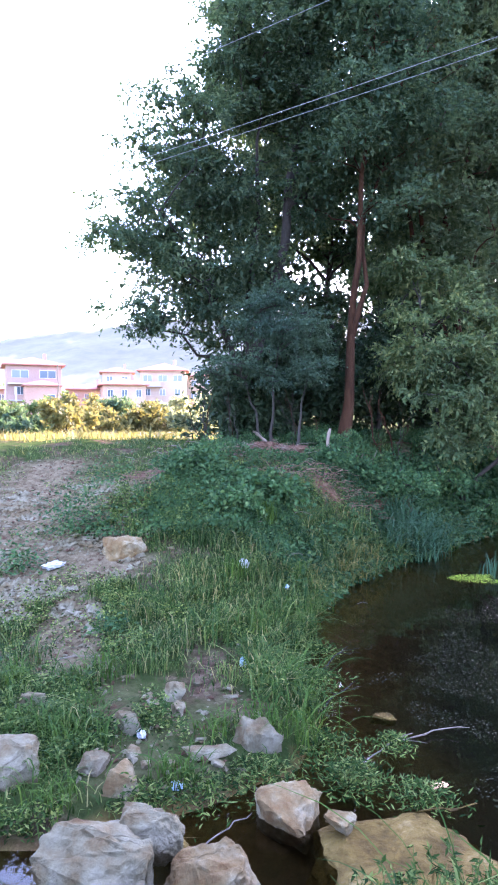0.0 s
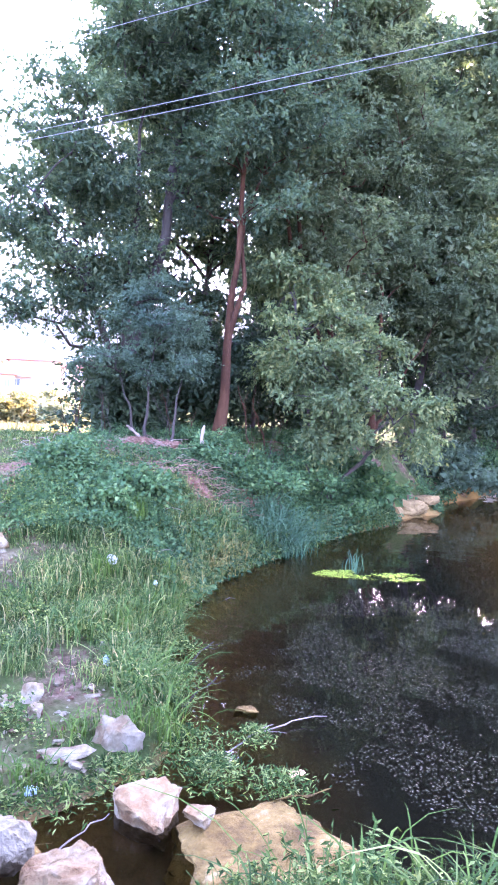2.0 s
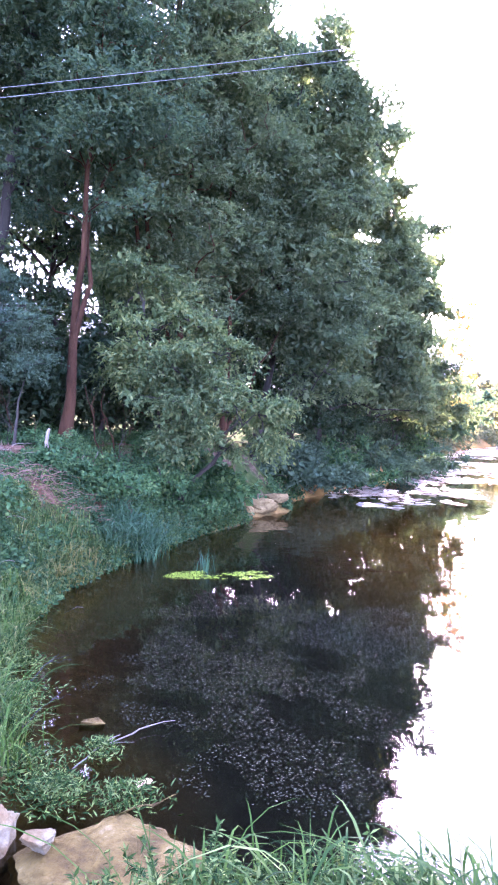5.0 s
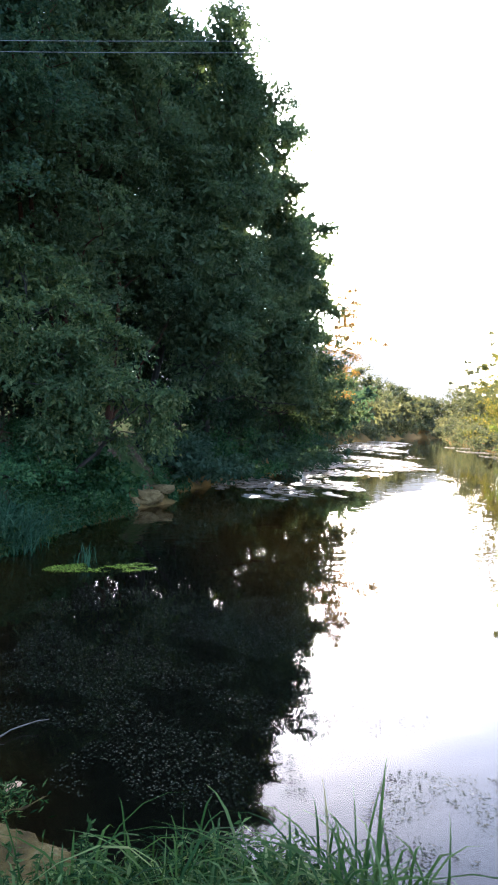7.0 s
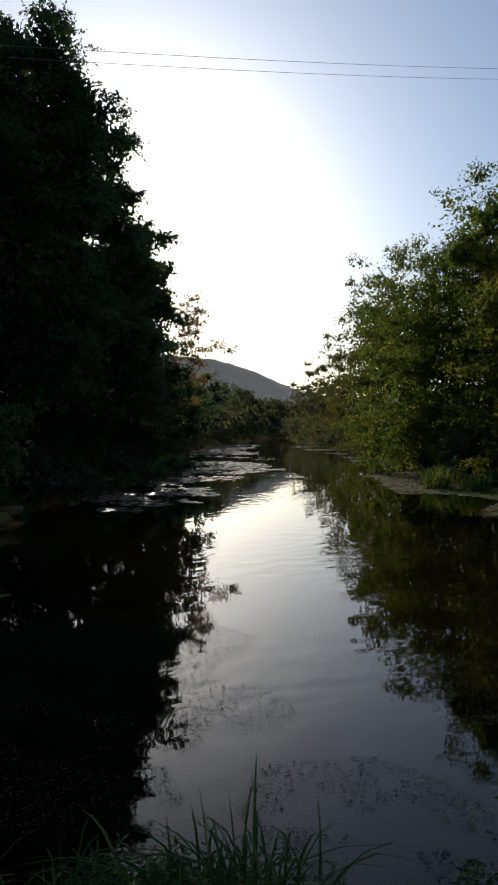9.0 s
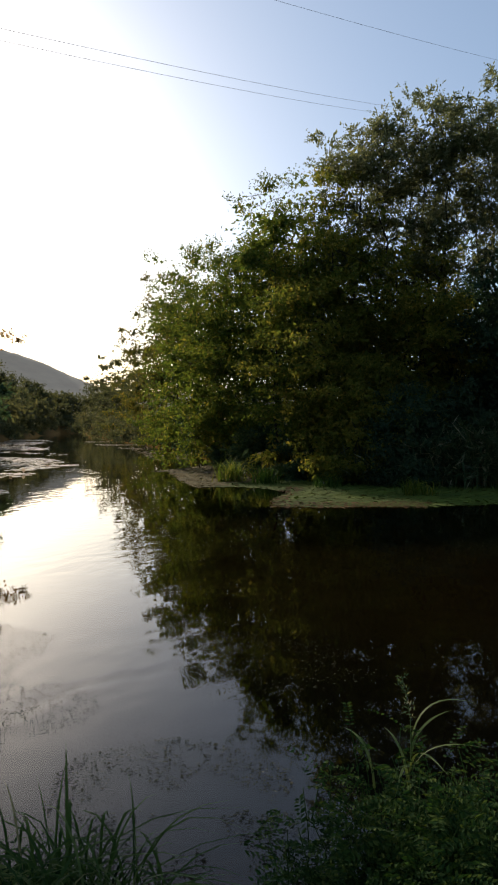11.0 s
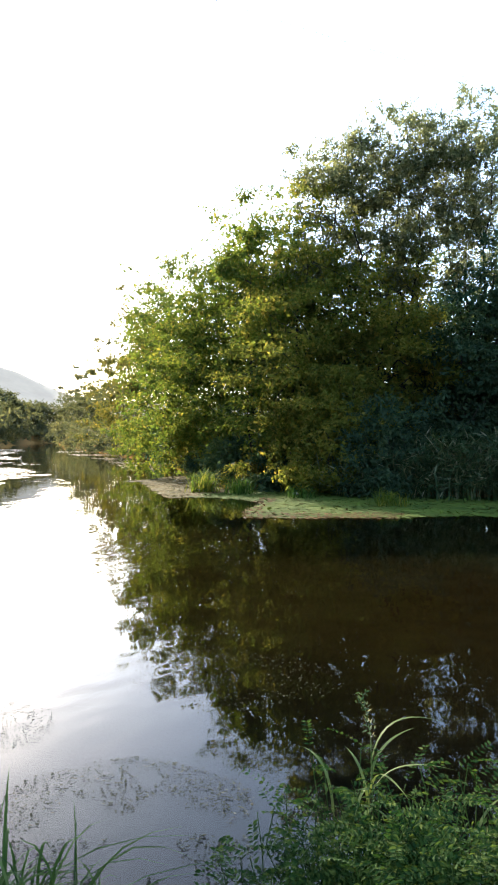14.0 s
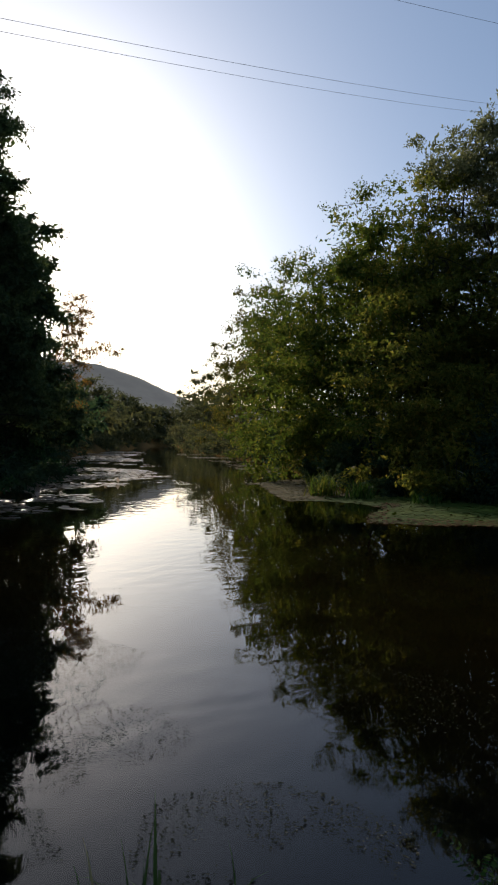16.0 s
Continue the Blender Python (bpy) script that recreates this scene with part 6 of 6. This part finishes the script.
def house(label, az, dist, w, d, base, storeys, wallmat, cols, seed, rise=1.8, turn=0, balcony=False, annex=False):
    """A village house facing the river: wall, hipped roof, windows with frames and panes, balconies, chimney."""
    rr = random.Random(seed)
    a = radians(az)
    root = thing("house", dist * math.sin(a), dist * math.cos(a), base, label, "house", "houses of the village")
    root.rotation_euler = (0, 0, radians(-az + turn))
    h = storeys * 2.9 + 0.3
    box("wall", -w / 2, w / 2, 0, d, -4, h, wallmat, root)
    roof = hip_roof(-w / 2, w / 2, 0, d, h, rise, root)
    box("chimney", w * 0.2, w * 0.2 + 0.6, d * 0.45, d * 0.45 + 0.6, h + rise * 0.3, h + rise + 0.7, M_WALL_BRICK, roof)
    for s_ in range(storeys):
        for c in range(cols):
            cx = -w / 2 + (c + 0.5) * w / cols
            ww = w / cols * (0.62 if balcony and s_ == storeys - 1 else 0.42)
            z = s_ * 2.9 + 0.95
            win = box("window", cx - ww / 2, cx + ww / 2, -0.06, 0.03, z, z + 1.45, M_FRAME, root)
            box("pane", cx - ww / 2 + 0.1, cx - 0.05, -0.08, -0.02, z + 0.1, z + 1.35, M_PANE, win, bevel=0)
            box("pane", cx + 0.05, cx + ww / 2 - 0.1, -0.08, -0.02, z + 0.1, z + 1.35, M_PANE, win, bevel=0)
        if balcony and s_:
            bal = box("balcony", -w * 0.48, -w * 0.02, -1.2, 0.02, s_ * 2.9 - 0.12, s_ * 2.9 + 0.06, M_CONCRETE, root)
            box("railing", -w * 0.48, -w * 0.02, -1.2, -1.12, s_ * 2.9 + 0.06, s_ * 2.9 + 0.95, wallmat, bal)
    if annex:
        an = box("annex", -w * 0.2, w * 0.42, -4.5, -0.02, -4, 5.2, M_WALL_BRICK, root, "bare orange brick extension")
        hip_roof(-w * 0.2, w * 0.42, -4.5, 0, 5.2, 1.1, an, 0.4)
        win = box("window", w * 0.2, w * 0.34, -4.56, -4.47, 2.2, 3.8, M_FRAME, an)
        box("pane", w * 0.21, w * 0.33, -4.58, -4.52, 2.3, 3.7, M_PANE, win, bevel=0)
        box("pillar", -w * 0.36, -w * 0.33, -4.2, -3.9, -4, 5.0, M_CONCRETE, an)
        box("terrace", -w * 0.36, -w * 0.2, -4.4, 0, 1.9, 2.1, M_CONCRETE, an)
    return root


house("three-storey pink house with red hipped roof", -17.9, 122, 9.2, 9, 3.6, 3, M_WALL_PINK, 2, 1, 1.8, 4, True, True)
house("low pink house with red tiled roof", -13.7, 135, 7.0, 7, 3.0, 2, M_WALL_PINK, 3, 2, 1.5, -8)
house("white house with red tiled roof", -10.6, 128, 8.0, 8, 3.6, 2, M_WALL_PALE, 3, 3, 1.6, 6)
house("pale house with red roof behind others", -11.2, 160, 7.0, 7, 5.4, 3, M_WALL_PALE, 2, 4, 1.6, 0)
house("large pale house with balconies and red roof", -7.4, 140, 9.4, 9, 4.4, 3, M_WALL_PALE, 3, 5, 2.0, -5, True)
house("pink house with red roof at village edge", -21.5, 140, 8.0, 8, 3, 2, M_WALL_PINK, 3, 6, 1.6, 10)
house("pale house with red tiled roof", -3.6, 150, 9, 8, 4, 3, M_WALL_PALE, 3, 7, 1.8, 0)
stick("grey wooden utility pole by the houses", (95 * math.sin(radians(-16.1)), 95 * math.cos(radians(-16.1)), 1.5), (95 * math.sin(radians(-16.05)), 95 * math.cos(radians(-16.05)), 10.6), 0.16, 90, name="utility_pole", category="pole")
for i, (az, d, w, h, mt) in enumerate([(-15.3, 46, 1.7, 3.2, M_LEAF_MEADOW), (-18.6, 52, 1.9, 2.0, M_LEAF_DARK), (-20.6, 50, 2.0, 1.4, M_LEAF_DARK), (-14.6, 75, 2.8, 4.6, M_LEAF_MEADOW), (-11.6, 80, 2.6, 4.6, M_LEAF_DARK), (-12.2, 50, 1.4, 1.3, M_LEAF_MEADOW), (-10.4, 52, 2.0, 2.0, M_LEAF_MEADOW), (-8.4, 54, 2.0, 1.8, M_LEAF_MEADOW),
                                        (-6.4, 52, 2.0, 2.6, M_LEAF_MEADOW), (-4.6, 48, 2.0, 3.0, M_LEAF_OLIVE), (-8.8, 85, 3.0, 4.4, M_LEAF_MEADOW), (-6.4, 90, 3.2, 4.6, M_LEAF_OLIVE), (-17, 100, 3.4, 3.6, M_LEAF_MID), (-20.5, 95, 3.6, 4.4, M_LEAF_MID), (-12.6, 118, 3.4, 4.6, M_LEAF_MEADOW), (-4.5, 70, 2.8, 4.0, M_LEAF_OLIVE), (-12.5, 170, 6, 9, M_LEAF_MEADOW), (-15.5, 180, 6, 8, M_LEAF_MID), (-19, 175, 7, 8, M_LEAF_MID)]):
    tree("rounded sunlit bush in the meadow", d * math.sin(radians(az)), d * math.cos(radians(az)), [(0, 0, h * 0.45, w, w, h * 0.4), (w * 0.5, 0, h * 0.3, w * 0.7, w * 0.7, h * 0.32), (-w * 0.5, 0, h * 0.3, w * 0.7, w * 0.7, h * 0.3)],
         50, 36, 0.2 + 0.003 * d, mt, seed=200 + i, spread=0.22 * w, limbs=5, trunk=0.06, name="bush", group="bushes of the meadow", pad=0.3 * w, fine=False)


def hill(label, az0, az1, r0, r1, crest, material, seed):
    """A wooded ridge: its crest rises by azimuth; the slope is lumpy with tree tops."""
    A, K = 160, 26
    az = np.linspace(az0, az1, A)
    k = np.linspace(0, 1, K)
    aa, kk = np.meshgrid(np.radians(az), k, indexing="ij")
    r = r0 + (r1 - r0) * kk
    top = np.interp(az, [c[0] for c in crest], [r1 * math.tan(radians(c[1])) + 2.6 for c in crest])[:, None]
    x, y = r * np.sin(aa), r * np.cos(aa)
    z = top * (kk ** 1.3) + 0.02 * top * waves(x * 0.07, y * 0.07, seed) * kk + 0.012 * top * waves(x * 0.3, y * 0.3, seed + 1) - 2
    back = np.stack([x[:, -1] * 1.4, y[:, -1] * 1.4, 0 * x[:, -1]], -1)
    v = np.concatenate([np.stack([x, y, z], -1).reshape(-1, 3), back])
    i = np.arange(A * K).reshape(A, K)
    q = np.stack([i[:-1, :-1], i[1:, :-1], i[1:, 1:], i[:-1, 1:]], -1).reshape(-1)
    b = A * K + np.arange(A)
    q2 = np.stack([i[:-1, -1], i[1:, -1], b[1:], b[:-1]], -1).reshape(-1)
    f = np.concatenate([q, q2])
    tagged(new("backdrop_hill", mesh_of("backdrop_hill", v, f, np.full(len(f) // 4, 4), material, True)), label, "hill", kind="structure")


# emission stands in for distance haze; the hills themselves are no light source
def far_mat(name, stops, haze_glow, strength):
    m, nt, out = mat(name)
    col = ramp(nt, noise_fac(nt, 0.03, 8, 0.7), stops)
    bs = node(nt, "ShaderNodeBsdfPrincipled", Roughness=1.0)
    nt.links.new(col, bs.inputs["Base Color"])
    bs.inputs["Emission Color"].default_value = (*haze_glow, 1)
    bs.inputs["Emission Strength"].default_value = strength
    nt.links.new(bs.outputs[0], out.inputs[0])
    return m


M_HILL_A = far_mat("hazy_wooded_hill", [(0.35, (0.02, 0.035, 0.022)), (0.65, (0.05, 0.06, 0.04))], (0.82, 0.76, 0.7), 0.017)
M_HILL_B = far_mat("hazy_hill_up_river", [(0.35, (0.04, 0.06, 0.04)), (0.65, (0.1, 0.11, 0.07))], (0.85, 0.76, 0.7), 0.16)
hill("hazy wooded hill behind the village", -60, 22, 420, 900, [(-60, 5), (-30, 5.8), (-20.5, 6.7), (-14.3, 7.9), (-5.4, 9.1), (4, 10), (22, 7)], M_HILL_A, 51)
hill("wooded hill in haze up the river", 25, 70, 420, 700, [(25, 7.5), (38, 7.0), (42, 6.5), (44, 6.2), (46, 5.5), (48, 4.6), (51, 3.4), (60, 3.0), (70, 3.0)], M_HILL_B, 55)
